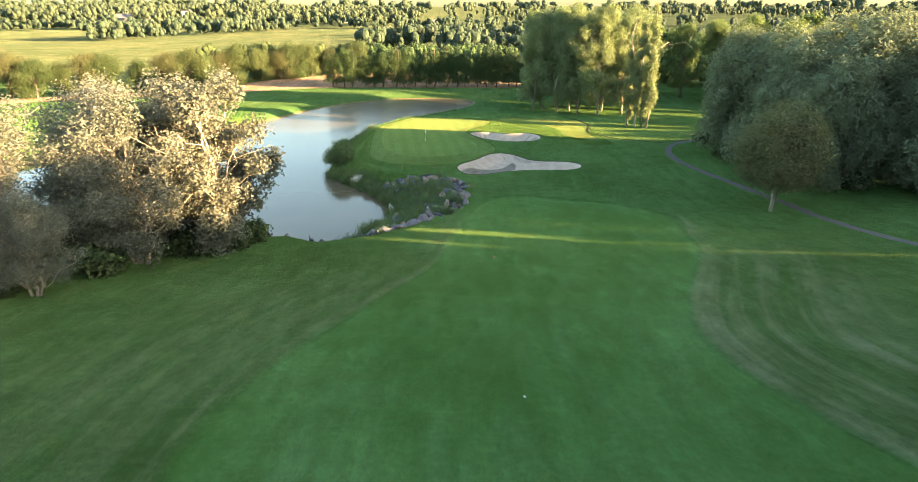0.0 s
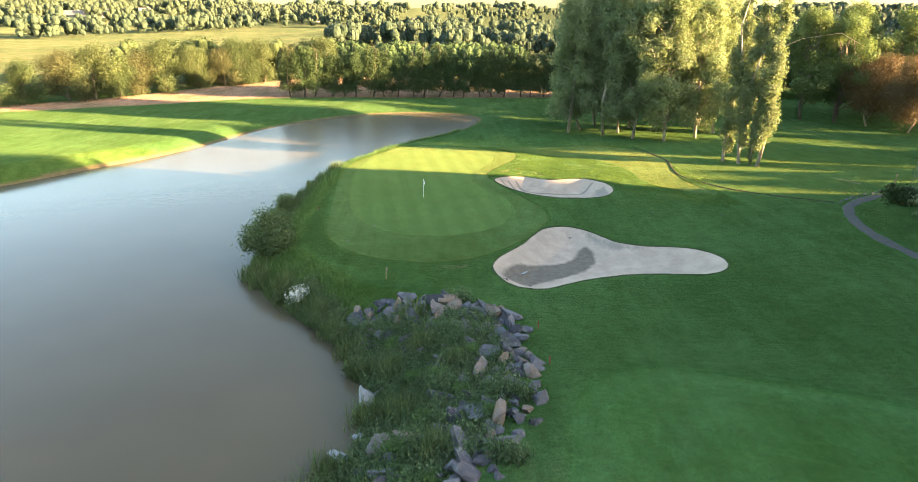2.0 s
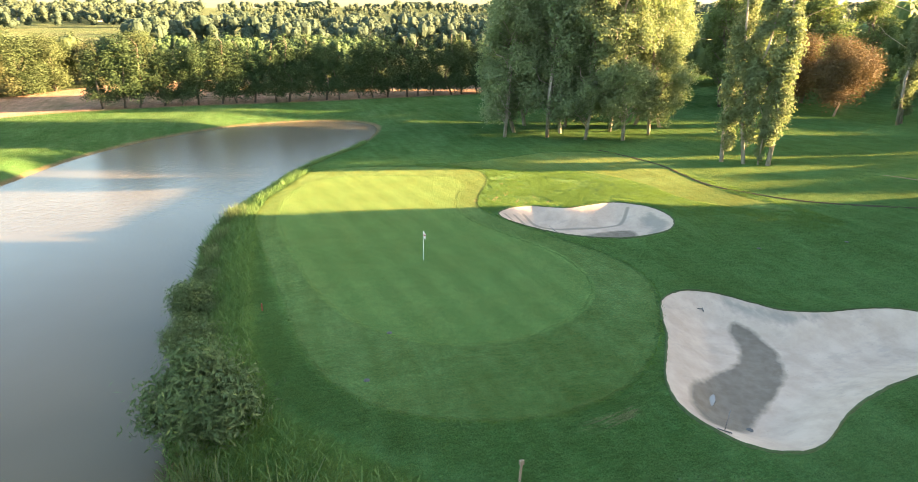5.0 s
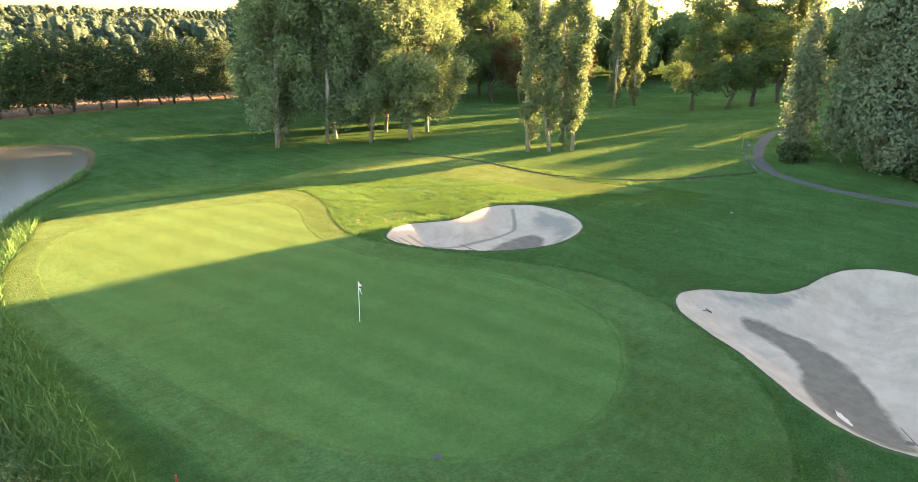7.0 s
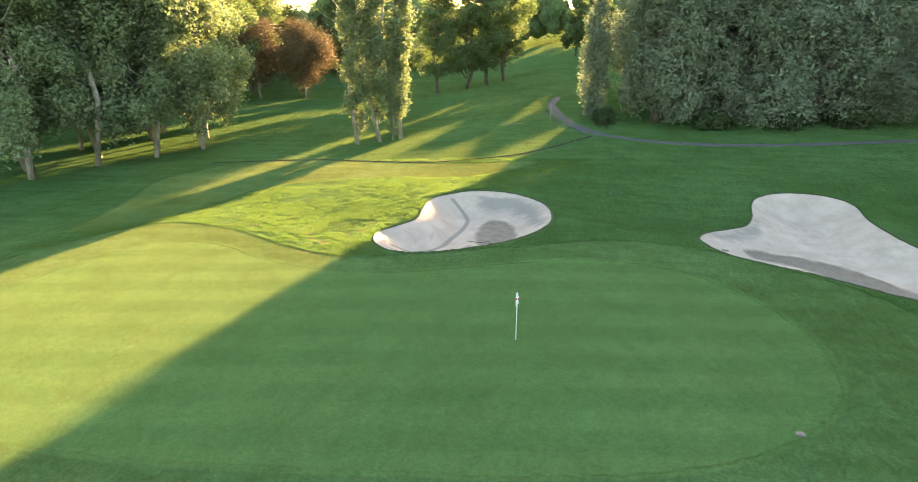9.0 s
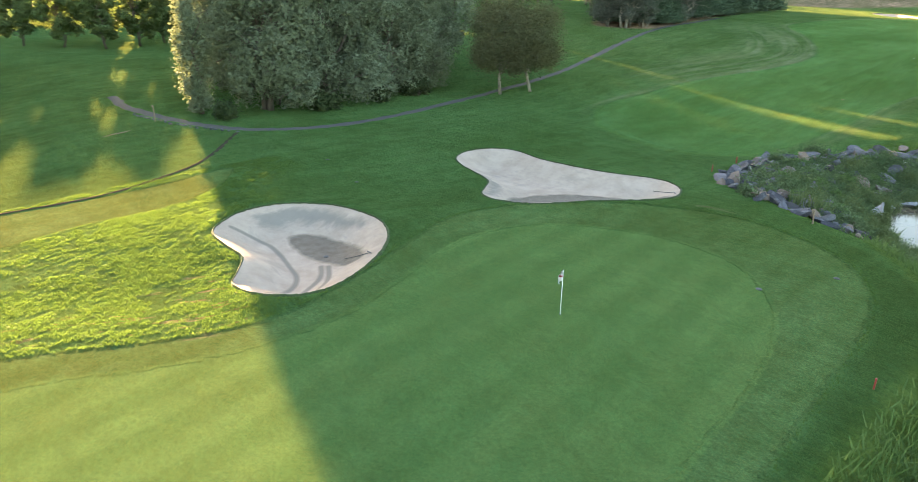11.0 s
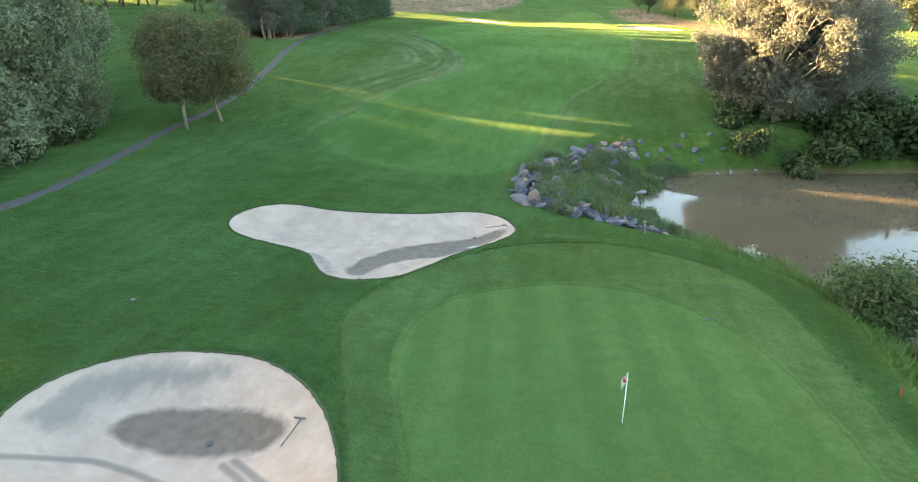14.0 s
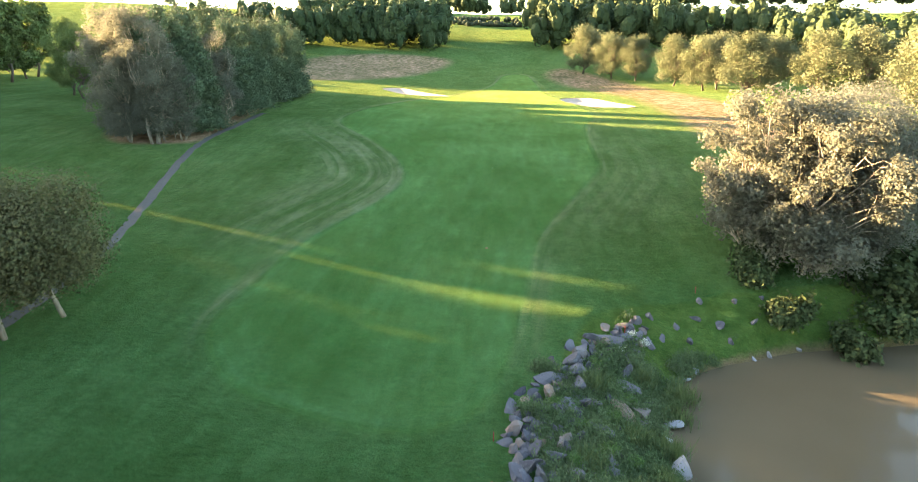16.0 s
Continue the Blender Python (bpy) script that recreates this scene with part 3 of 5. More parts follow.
def thing(name, x, y, z, label, category, group="", kind="", turn=0.0):
    ob = new(name)
    ob.matrix_basis = pose(x, y, z, 0, 0, turn)
    ob.empty_display_size = 0.3
    return tagged(ob, label, category, group, kind)


def part(name, shape, material, parent, label="", smooth=False):
    """Links a bmesh or a mesh as one mesh object under a thing or a part."""
    if isinstance(shape, bmesh.types.BMesh):
        me = bpy.data.meshes.new(name)
        shape.normal_update()
        shape.to_mesh(me)
        shape.free()
        me.materials.append(material)
        if smooth:
            me.polygons.foreach_set("use_smooth", np.full(len(me.polygons), True))
    else:
        me = shape
    ob = new(name, me)
    ob.parent = parent
    return tagged(ob, label)


def tube(bm, points, radii, sides=7):
    """A tapered round limb along points, added to bm."""
    pts = [Vector(p) for p in points]
    rings = []
    for i, p in enumerate(pts):
        way = (pts[min(i + 1, len(pts) - 1)] - pts[max(i - 1, 0)]).normalized()
        side = way.cross(Vector((0.31, 0.95, 0.1))).normalized()
        up = way.cross(side)
        rings.append([bm.verts.new(p + (side * math.cos(a) + up * math.sin(a)) * radii[i]) for a in (2 * math.pi * j / sides for j in range(sides))])
    for a, b in zip(rings, rings[1:]):
        for j in range(sides):
            bm.faces.new((a[j], a[(j + 1) % sides], b[(j + 1) % sides], b[j]))
    bm.faces.new(rings[-1])
    bm.faces.new(rings[0][::-1])


def leaf_quads(centers, sizes, gen, outward=None, droop=0.0, long=1.5):
    """Small pointed leaves or leaf sprays, one folded quad each, at centers."""
    n = len(centers)
    a = gen.normal(size=(n, 3))
    if outward is not None:
        a = a * 0.6 + outward * 1.1
    a[:, 2] += 0.25
    a /= np.linalg.norm(a, axis=1, keepdims=True) + 1e-9
    b = gen.normal(size=(n, 3))
    b[:, 2] -= droop
    b -= a * (a * b).sum(1, keepdims=True)
    b /= np.linalg.norm(b, axis=1, keepdims=True) + 1e-9
    c = np.cross(a, b)
    s = np.asarray(sizes).reshape(-1, 1) * gen.uniform(0.65, 1.35, (n, 1))
    v = np.empty((n, 4, 3))
    v[:, 0] = centers - b * s * long * 0.5
    v[:, 1] = centers + c * s * 0.5 + a * s * 0.12
    v[:, 2] = centers + b * s * long * 0.5
    v[:, 3] = centers - c * s * 0.5 + a * s * 0.12
    return v.reshape(-1, 3), np.arange(n * 4).reshape(n, 4)


def clumped(lobes, clumps, leaves, size, gen, clump_size=0.16, droop=0.0, long=1.5, hollow=0.55, flat=1.0):
    """Leaves in clumps over the outer parts of lobes (rows of x, y, z, radius, radius in z)."""
    lobes = np.array(lobes, float)
    weight = lobes[:, 3] ** 2 * np.sqrt(lobes[:, 4] / lobes[:, 3])
    pick = gen.choice(len(lobes), clumps, p=weight / weight.sum())
    way = gen.normal(size=(clumps, 3))
    way /= np.linalg.norm(way, axis=1, keepdims=True)
    depth = hollow + (1.08 - hollow) * gen.random((clumps, 1)) ** 0.7
    radius = np.stack([lobes[pick, 3], lobes[pick, 3], lobes[pick, 4]], 1)
    center = lobes[pick, :3] + way * radius * depth
    spread = lobes[pick, 3:4] * clump_size * gen.uniform(0.6, 1.5, (clumps, 1)) + 0.12
    which = np.repeat(np.arange(clumps), leaves)
    off = np.clip(gen.normal(size=(len(which), 3)), -1.5, 1.5) * spread[which] * np.array([1, 1, flat])
    off[:, 2] -= droop * np.minimum(np.abs(gen.normal(size=len(which))), 1.6) * spread[which, 0]
    return leaf_quads(center[which] + off, np.full(len(which), size), gen, way[which], droop, long)


# ---- the ground and the pond ----
def axis(dense_lo, dense_hi, fine, mid_lo, mid_hi, mid, far):
    """Grid lines: fine in the middle, then coarser, then growing out to the horizon."""
    lines = list(np.arange(dense_lo, dense_hi + 1e-6, fine))
    up = list(np.arange(dense_hi + mid, mid_hi, mid))
    down = list(np.arange(dense_lo - mid, mid_lo, -mid))
    step, a, b = mid * 1.25, up[-1], down[-1]
    while a < far:
        a, b = a + step, b - step
        up.append(a)
        down.append(b)
        step *= 1.22
    return np.array(down[::-1] + lines + up)


def build_ground():
    gx, gy = axis(-24, 44, 0.5, -110, 130, 1.8, 4200), axis(60, 148, 0.5, -130, 240, 1.8, 4200)
    X, Y = np.meshgrid(gx, gy)
    x, y = X.ravel(), Y.ravel()
    near = (np.abs(x) < 400) & (np.abs(y) < 500)
    z = open_ground(x, y)
    z[near] = land(x[near], y[near])

    def field(loop):
        d = np.full(x.shape, 99.0)
        lo, hi = loop.min(0) - 20, loop.max(0) + 20
        inside = (x > lo[0]) & (x < hi[0]) & (y > lo[1]) & (y < hi[1])
        d[inside] = loop_distance(x[inside], y[inside], loop)
        return d

    pond = field(POND)
    fair = field(FAIRWAY)
    for loop in (BUNKER_A, BUNKER_B, BUNKER_C, BUNKER_D):      # the ground keeps clear below the sand
        z -= 0.10 * ease(-field(loop) / 0.5)
    stony = ease((x + 20) / 4) * ease((96 - y) / 4) * ease((y - 60) / 6)
    bank = np.where(y < 150, pond - (4.5 + 3.5 * stony), 9.0)
    values = dict(d_green=field(GREEN), d_fringe=np.minimum(field(FRINGE), field(APRON)), d_fair=fair, d_soil=np.minimum(field(SOIL), field(CLUMP_FLOOR)),
                  d_dry=np.minimum(field(DRY_EAST), field(DRY_WEST)), d_scrape=np.minimum(field(SCRAPE), field(PATCH)), d_bank=bank,
                  d_shore=pond - np.where(y > 136, 0.7, 0.35), d_meadow=np.where(y > 225, 228 - y, 40.0))
    n, m = len(gx), len(gy)
    i = (np.arange(m - 1)[:, None] * n + np.arange(n - 1)[None, :]).ravel()
    me = quick_mesh("ground", np.stack([x, y, z], 1), np.stack([i, i + 1, i + n + 1, i + n], 1), M_TURF, values, True)
    tagged(new("ground", me), "mown golf course turf with green, fairway and rough", "ground", kind="structure")


def build_water():
    loop = POND
    c = np.array([(-30, 110)])
    grow = loop + (loop - c) / np.linalg.norm(loop - c, axis=1, keepdims=True) * 2.0
    verts = [(*p, 0.0) for p in grow]
    bm = bmesh.new()
    bm.faces.new([bm.verts.new(v) for v in verts])
    bmesh.ops.triangulate(bm, faces=bm.faces[:])
    me = bpy.data.meshes.new("water")
    bm.to_mesh(me)
    bm.free()
    me.materials.append(M_WATER)
    tagged(new("water", me), "still murky brown pond water mirroring the sky", "pond", kind="structure")


def build_bunker(loop, wet, label, face=None, rings=56):
    mid = np.array(loop.mean(0)) if wet is None or loop is BUNKER_A else np.array((8.6, 99.6))
    n = len(loop)
    s = np.linspace(1, 0, rings) ** 1.15
    flat = np.concatenate([mid + (loop - mid) * k for k in s[:-1]] + [mid[None]])
    z = land(flat[:, 0], flat[:, 1]) + 0.035
    z[:n] -= 0.03
    faces = []
    for r in range(rings - 2):
        for j in range(n):
            a, b = r * n + j, r * n + (j + 1) % n
            faces.append((a, b, b + n, a + n))
    tip = len(flat) - 1
    for j in range(n):
        a, b = (rings - 2) * n + j, (rings - 2) * n + (j + 1) % n
        faces.append((a, b, tip, tip))
    faces = np.array(faces)
    quads = faces[faces[:, 2] != faces[:, 3]]
    tris = faces[faces[:, 2] == faces[:, 3]][:, :3]
    d_wet = loop_distance(flat[:, 0], flat[:, 1], wet) if wet is not None else np.full(len(flat), 9.0)
    d_track = np.full(len(flat), 9.0)
    for line in TRACKS:
        d_track = np.minimum(d_track, loop_distance(flat[:, 0], flat[:, 1], line, False))
    d_face = loop_distance(flat[:, 0], flat[:, 1], face) if face is not None else np.full(len(flat), 9.0)
    base = thing("sand_bunker", float(mid[0]), float(mid[1]), 0.0, label, "bunker")
    local = np.stack([flat[:, 0] - mid[0], flat[:, 1] - mid[1], z], 1)
    allf = np.concatenate([np.stack([quads[:, 0], quads[:, 1], quads[:, 2]], 1), np.stack([quads[:, 0], quads[:, 2], quads[:, 3]], 1), tris])
    part("sand", quick_mesh("sand", local, allf, M_SAND, {"d_wet": d_wet, "d_track": d_track, "d_face": d_face}, True), M_SAND, base)
    # the turf lip, uneven, standing over the sand
    gen = np.random.default_rng(n)
    out = loop + (loop - mid) / np.linalg.norm(loop - mid, axis=1, keepdims=True) * 0.12
    bm = bmesh.new()
    rows = []
    lip_z = land(out[:, 0], out[:, 1])
    for k in range(n):
        p, q = loop[k], out[k]
        zz = float(lip_z[k])
        lift = 0.02 + 0.05 * gen.random()
        inn = p + (p - q) * (0.1 + 0.6 * gen.random())
        rows.append([bm.verts.new((q[0] - mid[0], q[1] - mid[1], zz - 0.05)), bm.verts.new((p[0] - mid[0], p[1] - mid[1], zz + lift)),
                     bm.verts.new((inn[0] - mid[0], inn[1] - mid[1], zz + lift * 0.4)), bm.verts.new((p[0] - mid[0], p[1] - mid[1], zz - 0.22))])
    for k in range(n):
        a, b = rows[k], rows[(k + 1) % n]
        for j in range(3):
            bm.faces.new((a[j], b[j], b[j + 1], a[j + 1]))
    part("turf_lip", bm, M_LIP, base, "ragged cut turf lip")
    return base


M_LIP = plain("lip_turf", (0.042, 0.060, 0.023), 0.95, 0.5, 8.0, 0.15, relief=0.8)


def ribbon(name, line, width, material, lift, label, category, seed=1, ragged=0.15):
    """A path lying on the ground along a line."""
    gen = np.random.default_rng(seed)
    way = np.gradient(line, axis=0)
    side = np.stack([-way[:, 1], way[:, 0]], 1)
    side /= np.linalg.norm(side, axis=1, keepdims=True)
    half = width / 2 * (1 + ragged * gen.normal(size=(len(line), 2)))
    columns = []
    for k, f in enumerate((-1, -0.5, 0, 0.5, 1)):
        off = side * (f * np.where(f < 0, half[:, 0], half[:, 1]))[:, None]
        p = line + off
        columns.append(np.column_stack([p, land(p[:, 0], p[:, 1]) + lift * (1 - 0.9 * (abs(f) == 1)) + 0.012 * gen.normal(size=len(p))]))
    verts = np.stack(columns, 1).reshape(-1, 3)
    i = (np.arange(len(line) - 1)[:, None] * 5 + np.arange(4)[None]).ravel()
    me = quick_mesh(name, verts, np.stack([i, i + 1, i + 6, i + 5], 1), material, None, True)
    return tagged(new(name, me), label, category, kind="structure")


build_ground()
build_water()
bunker_near = build_bunker(BUNKER_A, WET_A, "kidney-shaped bunker of pale sand with damp floor beside green", FACE_A)
bunker_wide = build_bunker(BUNKER_B, WET_B, "three-lobed bunker of pale sand with damp grey hollow", FACE_B)
build_bunker(BUNKER_C, None, "small pale sand bunker cut into the fairway edge")
build_bunker(BUNKER_D, None, "narrow pale sand bunker beside the fairway rough")


def dense(line, step):
    keep = [line[0]]
    for a, b in zip(line, line[1:]):
        k = max(1, int(np.linalg.norm(b - a) / step))
        keep += [a + (b - a) * j / k for j in range(1, k + 1)]
    return np.array(keep)


ribbon("path", dense(PATH_LINE, 0.8), 1.15, M_GRAVEL, 0.035, "grey gravel buggy path winding past the trees", "path", 3, 0.16)
ribbon("drain_trench", dense(SEAM_LINE, 0.35), 0.32, M_EARTH, 0.05, "narrow stony earth drain line across the turf", "drain", 4, 0.5)


# ---- trees ----
def limb_points(start, end, gen, bend=0.12, steps=5):
    a, b = np.array(start, float), np.array(end, float)
    span = np.linalg.norm(b - a)
    pts = [a + (b - a) * s for s in np.linspace(0, 1, steps)]
    for i in range(1, steps - 1):
        pts[i] = pts[i] + gen.normal(size=3) * span * bend * 0.5
        pts[i][2] += span * bend * 0.6
    return pts


def woody(stems, gen, twigs=3):
    """Trunks and limbs in one mesh. stems: rows of start, end, thick radius, thin radius."""
    bm = bmesh.new()
    for start, end, thick, thin in stems:
        pts = limb_points(start, end, gen, 0.10)
        radii = np.linspace(thick, thin, len(pts))
        tube(bm, pts, radii, 8 if thick > 0.15 else 5)
        for _ in range(twigs):
            s = gen.uniform(0.45, 0.95)
            at = pts[int(s * (len(pts) - 1))]
            span = np.linalg.norm(np.array(end) - np.array(start)) * 0.32
            tip = at + (gen.normal(size=3) * np.array([1, 1, 0.5]) + np.array([0, 0, 0.5])) * span * 0.6
            tube(bm, limb_points(at, tip, gen, 0.12, 4), np.linspace(thin * 1.1, 0.015, 4), 4)
    return bm


def tree(name, x, y, spec, label, category="tree", group="", seed=1, turn=0.0, z=None):
    """A tree standing at x, y: one trunk part with its limbs and one crown part of leaf clumps."""
    gen = np.random.default_rng(seed)
    base = thing(name, x, y, (ground_z(x, y) if z is None else z) - 0.08, label, category, group, turn=turn)
    stems, lobes = spec["form"](spec, gen)
    for e in spec.get("extra", ()):
        lobes.append(e)
        stems.append(((0, 0, e[2] * 0.8), e[:3], 0.09, 0.025))
    part("trunk", woody(stems, gen, spec.get("twigs", 2)), spec["bark"], base, smooth=True)
    v, f = clumped(lobes, spec["clumps"], spec["leaves"], spec["leaf"], gen, spec.get("clump_size", 0.16), spec.get("droop", 0.0),
                   spec.get("long", 1.5), spec.get("hollow", 0.55), spec.get("flat", 1.0))
    low = v[:, 2].reshape(-1, 4).min(1) > spec.get("floor", 0.25)
    v = v.reshape(-1, 4, 3)[low].reshape(-1, 3)
    part("crown", quick_mesh("crown", v, np.arange(len(v)).reshape(-1, 4), spec["leafmat"]), spec["leafmat"], base)
    return base


def column_form(spec, gen):
    """A narrow poplar: steep side limbs close to one stem."""
    h, r, lo = spec["height"], spec["radius"], spec["bare"]
    lean = gen.normal(size=2) * 0.25
    stems = [((0, 0, 0), (lean[0], lean[1], h * 0.95), 0.26, 0.04)]
    lobes = []
    for k in range(20):
        s = (k + gen.random()) / 20
        zz = lo + (h - lo) * s
        wide = r * (0.55 + 0.75 * math.sin(math.pi * (0.12 + 0.80 * s)) - 0.35 * s) * gen.uniform(0.7, 1.15)
        a = gen.uniform(0, 6.283)
        px, py = lean[0] * s + math.cos(a) * wide * 0.55, lean[1] * s + math.sin(a) * wide * 0.55
        lobes.append((px, py, zz, wide * 0.72, wide * 1.15))
        if k % 2 == 0 and s < 0.85:
            stems.append(((lean[0] * s * 0.8, lean[1] * s * 0.8, max(1.5, zz - wide * 1.6)), (px, py, zz), 0.07, 0.02))
    return stems, lobes


def broad_form(spec, gen):
    """A spreading crown on one or several stems."""
    h, r, lo = spec["height"], spec["radius"], spec["bare"]
    stems, lobes = [], []
    lean, waist = gen.uniform(0, 6.283), gen.uniform(0, 6.283)
    for j in range(spec.get("stems", 1)):
        tall = 1.0 if j == 0 else gen.uniform(0.72, 0.98)
        off = gen.normal(size=2) * (0.12 * r if spec.get("stems", 1) > 1 else 0.1)
        top = off * 3.2 + gen.normal(size=2) * 0.05 * r
        fork = h * spec.get("fork", 0.45)
        stems.append(((off[0], off[1], 0), (top[0], top[1], fork), spec.get("thick", 0.3), spec.get("thick", 0.3) * 0.55))
        for k in range(spec.get("limbs", 9)):
            a, s = gen.uniform(0, 6.283), (k + gen.random()) / spec.get("limbs", 9)
            zz = lo + (h * tall - lo) * (0.08 + 0.86 * s)
            out = r * math.sqrt(max(0.05, 1 - ((s - spec.get("belly", 0.42)) / 0.72) ** 2)) * gen.uniform(0.30, 0.95) * (0.86 + 0.20 * math.sin(2 * a + waist) + 0.14 * math.sin(3 * a + 5 * s + lean))
            end = (top[0] * 0.6 + math.cos(a) * out, top[1] * 0.6 + math.sin(a) * out, zz)
            size = r * gen.uniform(0.75, 1.25) * spec.get("lobe", 0.34)
            lobes.append((*end, size, size * spec.get("lobe_tall", 0.85)))
            begin = (top[0] * 0.7, top[1] * 0.7, min(fork, max(lo * 0.8, zz - out * 0.9)))
            stems.append((begin, end, spec.get("thick", 0.3) * 0.36, 0.03))
    lobes.append((0, 0, h - r * 0.36, r * 0.36, r * 0.34))
    return stems, lobes


def round_form(spec, gen):
    """An even, rounded crown, as on a park tree."""
    h, r, lo = spec["height"], spec["radius"], spec["bare"]
    mid = (h + lo) / 2
    stems = [((0, 0, 0), (0.1, 0, mid), 0.2, 0.10)]
    lobes = [(0, 0, mid, r * 0.75, (h - lo) * 0.42)]
    for k in range(14):
        a, e = gen.uniform(0, 6.283), math.asin(gen.uniform(-0.85, 0.95))
        end = (math.cos(a) * math.cos(e) * r * 0.68, math.sin(a) * math.cos(e) * r * 0.68, mid + math.sin(e) * (h - lo) * 0.36)
        lobes.append((*end, r * 0.36, r * 0.32))
        stems.append(((0.05, 0, lo * 1.05 + gen.uniform(0, 0.8)), end, 0.07, 0.02))
    return stems, lobes


def cone_form(spec, gen):
    """A conifer: tiers of short boughs round a straight stem."""
    h, r, lo = spec["height"], spec["radius"], spec["bare"]
    stems = [((0, 0, 0), (0, 0, h * 0.97), 0.2, 0.03)]
    lobes = []
    tiers = spec.get("tiers", 9)
    for k in range(tiers):
        s = k / (tiers - 1)
        wide = r * (1 - s) ** spec.get("taper", 0.75) * gen.uniform(0.8, 1.15) + 0.25
        zz = lo + (h - lo) * s
        for j in range(5 if s < 0.8 else 2):
            a = gen.uniform(0, 6.283)
            lobes.append((math.cos(a) * wide * 0.6, math.sin(a) * wide * 0.6, zz + gen.normal() * 0.2, wide * 0.42, wide * 0.30 + 0.2))
            if j < 2:
                stems.append(((0, 0, zz - 0.1), (math.cos(a) * wide * 0.8, math.sin(a) * wide * 0.8, zz), 0.045, 0.015))
    return stems, lobes


def bush_form(spec, gen):
    h, r = spec["height"], spec["radius"]
    stems, lobes = [], []
    for k in range(9):
        a, q = gen.uniform(0, 6.283), gen.random() ** 0.5
        end = (math.cos(a) * r * 0.6 * q, math.sin(a) * r * 0.6 * q, h * gen.uniform(0.3, 0.72))
        lobes.append((*end, r * 0.42, h * 0.3))
        stems.append(((end[0] * 0.2, end[1] * 0.2, 0), end, 0.05, 0.012))
    return stems, lobes


POPLAR = dict(form=column_form, height=24.5, radius=1.1, bare=2.6, bark=M_BARK_PALE, leafmat=L_POPLAR, clumps=900, leaves=15, leaf=0.19, clump_size=0.26, hollow=0.45)
ASPEN = dict(form=broad_form, height=24.5, radius=5.3, bare=2.4, bark=M_BARK_PALE, leafmat=L_GREY, clumps=3000, leaves=12, leaf=0.20, twigs=1, fork=0.82, limbs=46, thick=0.27, belly=0.35, hollow=0.4, lobe_tall=1.25, lobe=0.26, clump_size=0.18)
WILLOW = dict(form=broad_form, height=20.0, radius=6.6, bare=1.0, bark=M_BARK, leafmat=L_WILLOW, clumps=3000, leaves=14, leaf=0.175, twigs=1, fork=0.4, limbs=24, thick=0.4, stems=2, droop=0.9, long=2.6, belly=0.35, hollow=0.72, lobe_tall=1.25, lobe=0.31, clump_size=0.13)
SILVER = dict(form=broad_form, height=15.8, radius=6.4, bare=1.6, bark=M_BARK_PALE, leafmat=L_SILVER, clumps=2300, leaves=17, leaf=0.13, fork=0.36, limbs=22, thick=0.24, stems=3, belly=0.52, hollow=0.55, clump_size=0.17, lobe=0.20, long=1.7)
TWIN = dict(form=round_form, height=11.4, radius=4.6, bare=2.3, bark=M_BARK_PALE, leafmat=L_TWIN, clumps=3000, leaves=14, leaf=0.135, hollow=0.5, clump_size=0.2)
AUTUMN = dict(TWIN, leafmat=L_AUTUMN, height=14.0, radius=5.4, bare=1.6, leaf=0.17, clumps=2600, clump_size=0.26, hollow=0.4)
OAK = dict(form=broad_form, height=21.0, radius=6.2, bare=2.6, bark=M_BARK, leafmat=L_OAK, clumps=1700, leaves=12, leaf=0.22, fork=0.5, limbs=26, thick=0.34, hollow=0.45, lobe=0.26)
ORCHARD = dict(form=broad_form, height=12.5, radius=6.0, bare=1.8, bark=M_BARK, leafmat=L_LAWN_TREE, clumps=1250, leaves=13, leaf=0.21, hollow=0.3, fork=0.38, limbs=40, thick=0.26, lobe=0.19, belly=0.40, clump_size=0.4)
CONIFER = dict(form=cone_form, height=12.4, radius=2.5, bare=2.4, bark=M_BARK, leafmat=L_CONIFER, clumps=620, leaves=14, leaf=0.13, clump_size=0.5, hollow=0.2, flat=0.55, twigs=0, tiers=9, taper=0.42, long=3.0)
FIR = dict(form=cone_form, height=20.0, radius=4.4, bare=0.8, bark=M_BARK, leafmat=L_FIR, clumps=2000, leaves=14, leaf=0.20, clump_size=0.42, hollow=0.3, flat=0.6, twigs=0, tiers=15, taper=0.5, long=1.9)
HEDGE = dict(form=broad_form, height=11.0, radius=5.0, bare=0.2, bark=M_BARK, leafmat=L_HEDGE, clumps=1300, leaves=12, leaf=0.20, fork=0.4, limbs=18, hollow=0.6, twigs=0, clump_size=0.3)
PINE = dict(form=round_form, height=13.0, radius=6.5, bare=6.5, bark=M_BARK, leafmat=L_PINE, clumps=380, leaves=7, leaf=0.8, hollow=0.4, twigs=0)


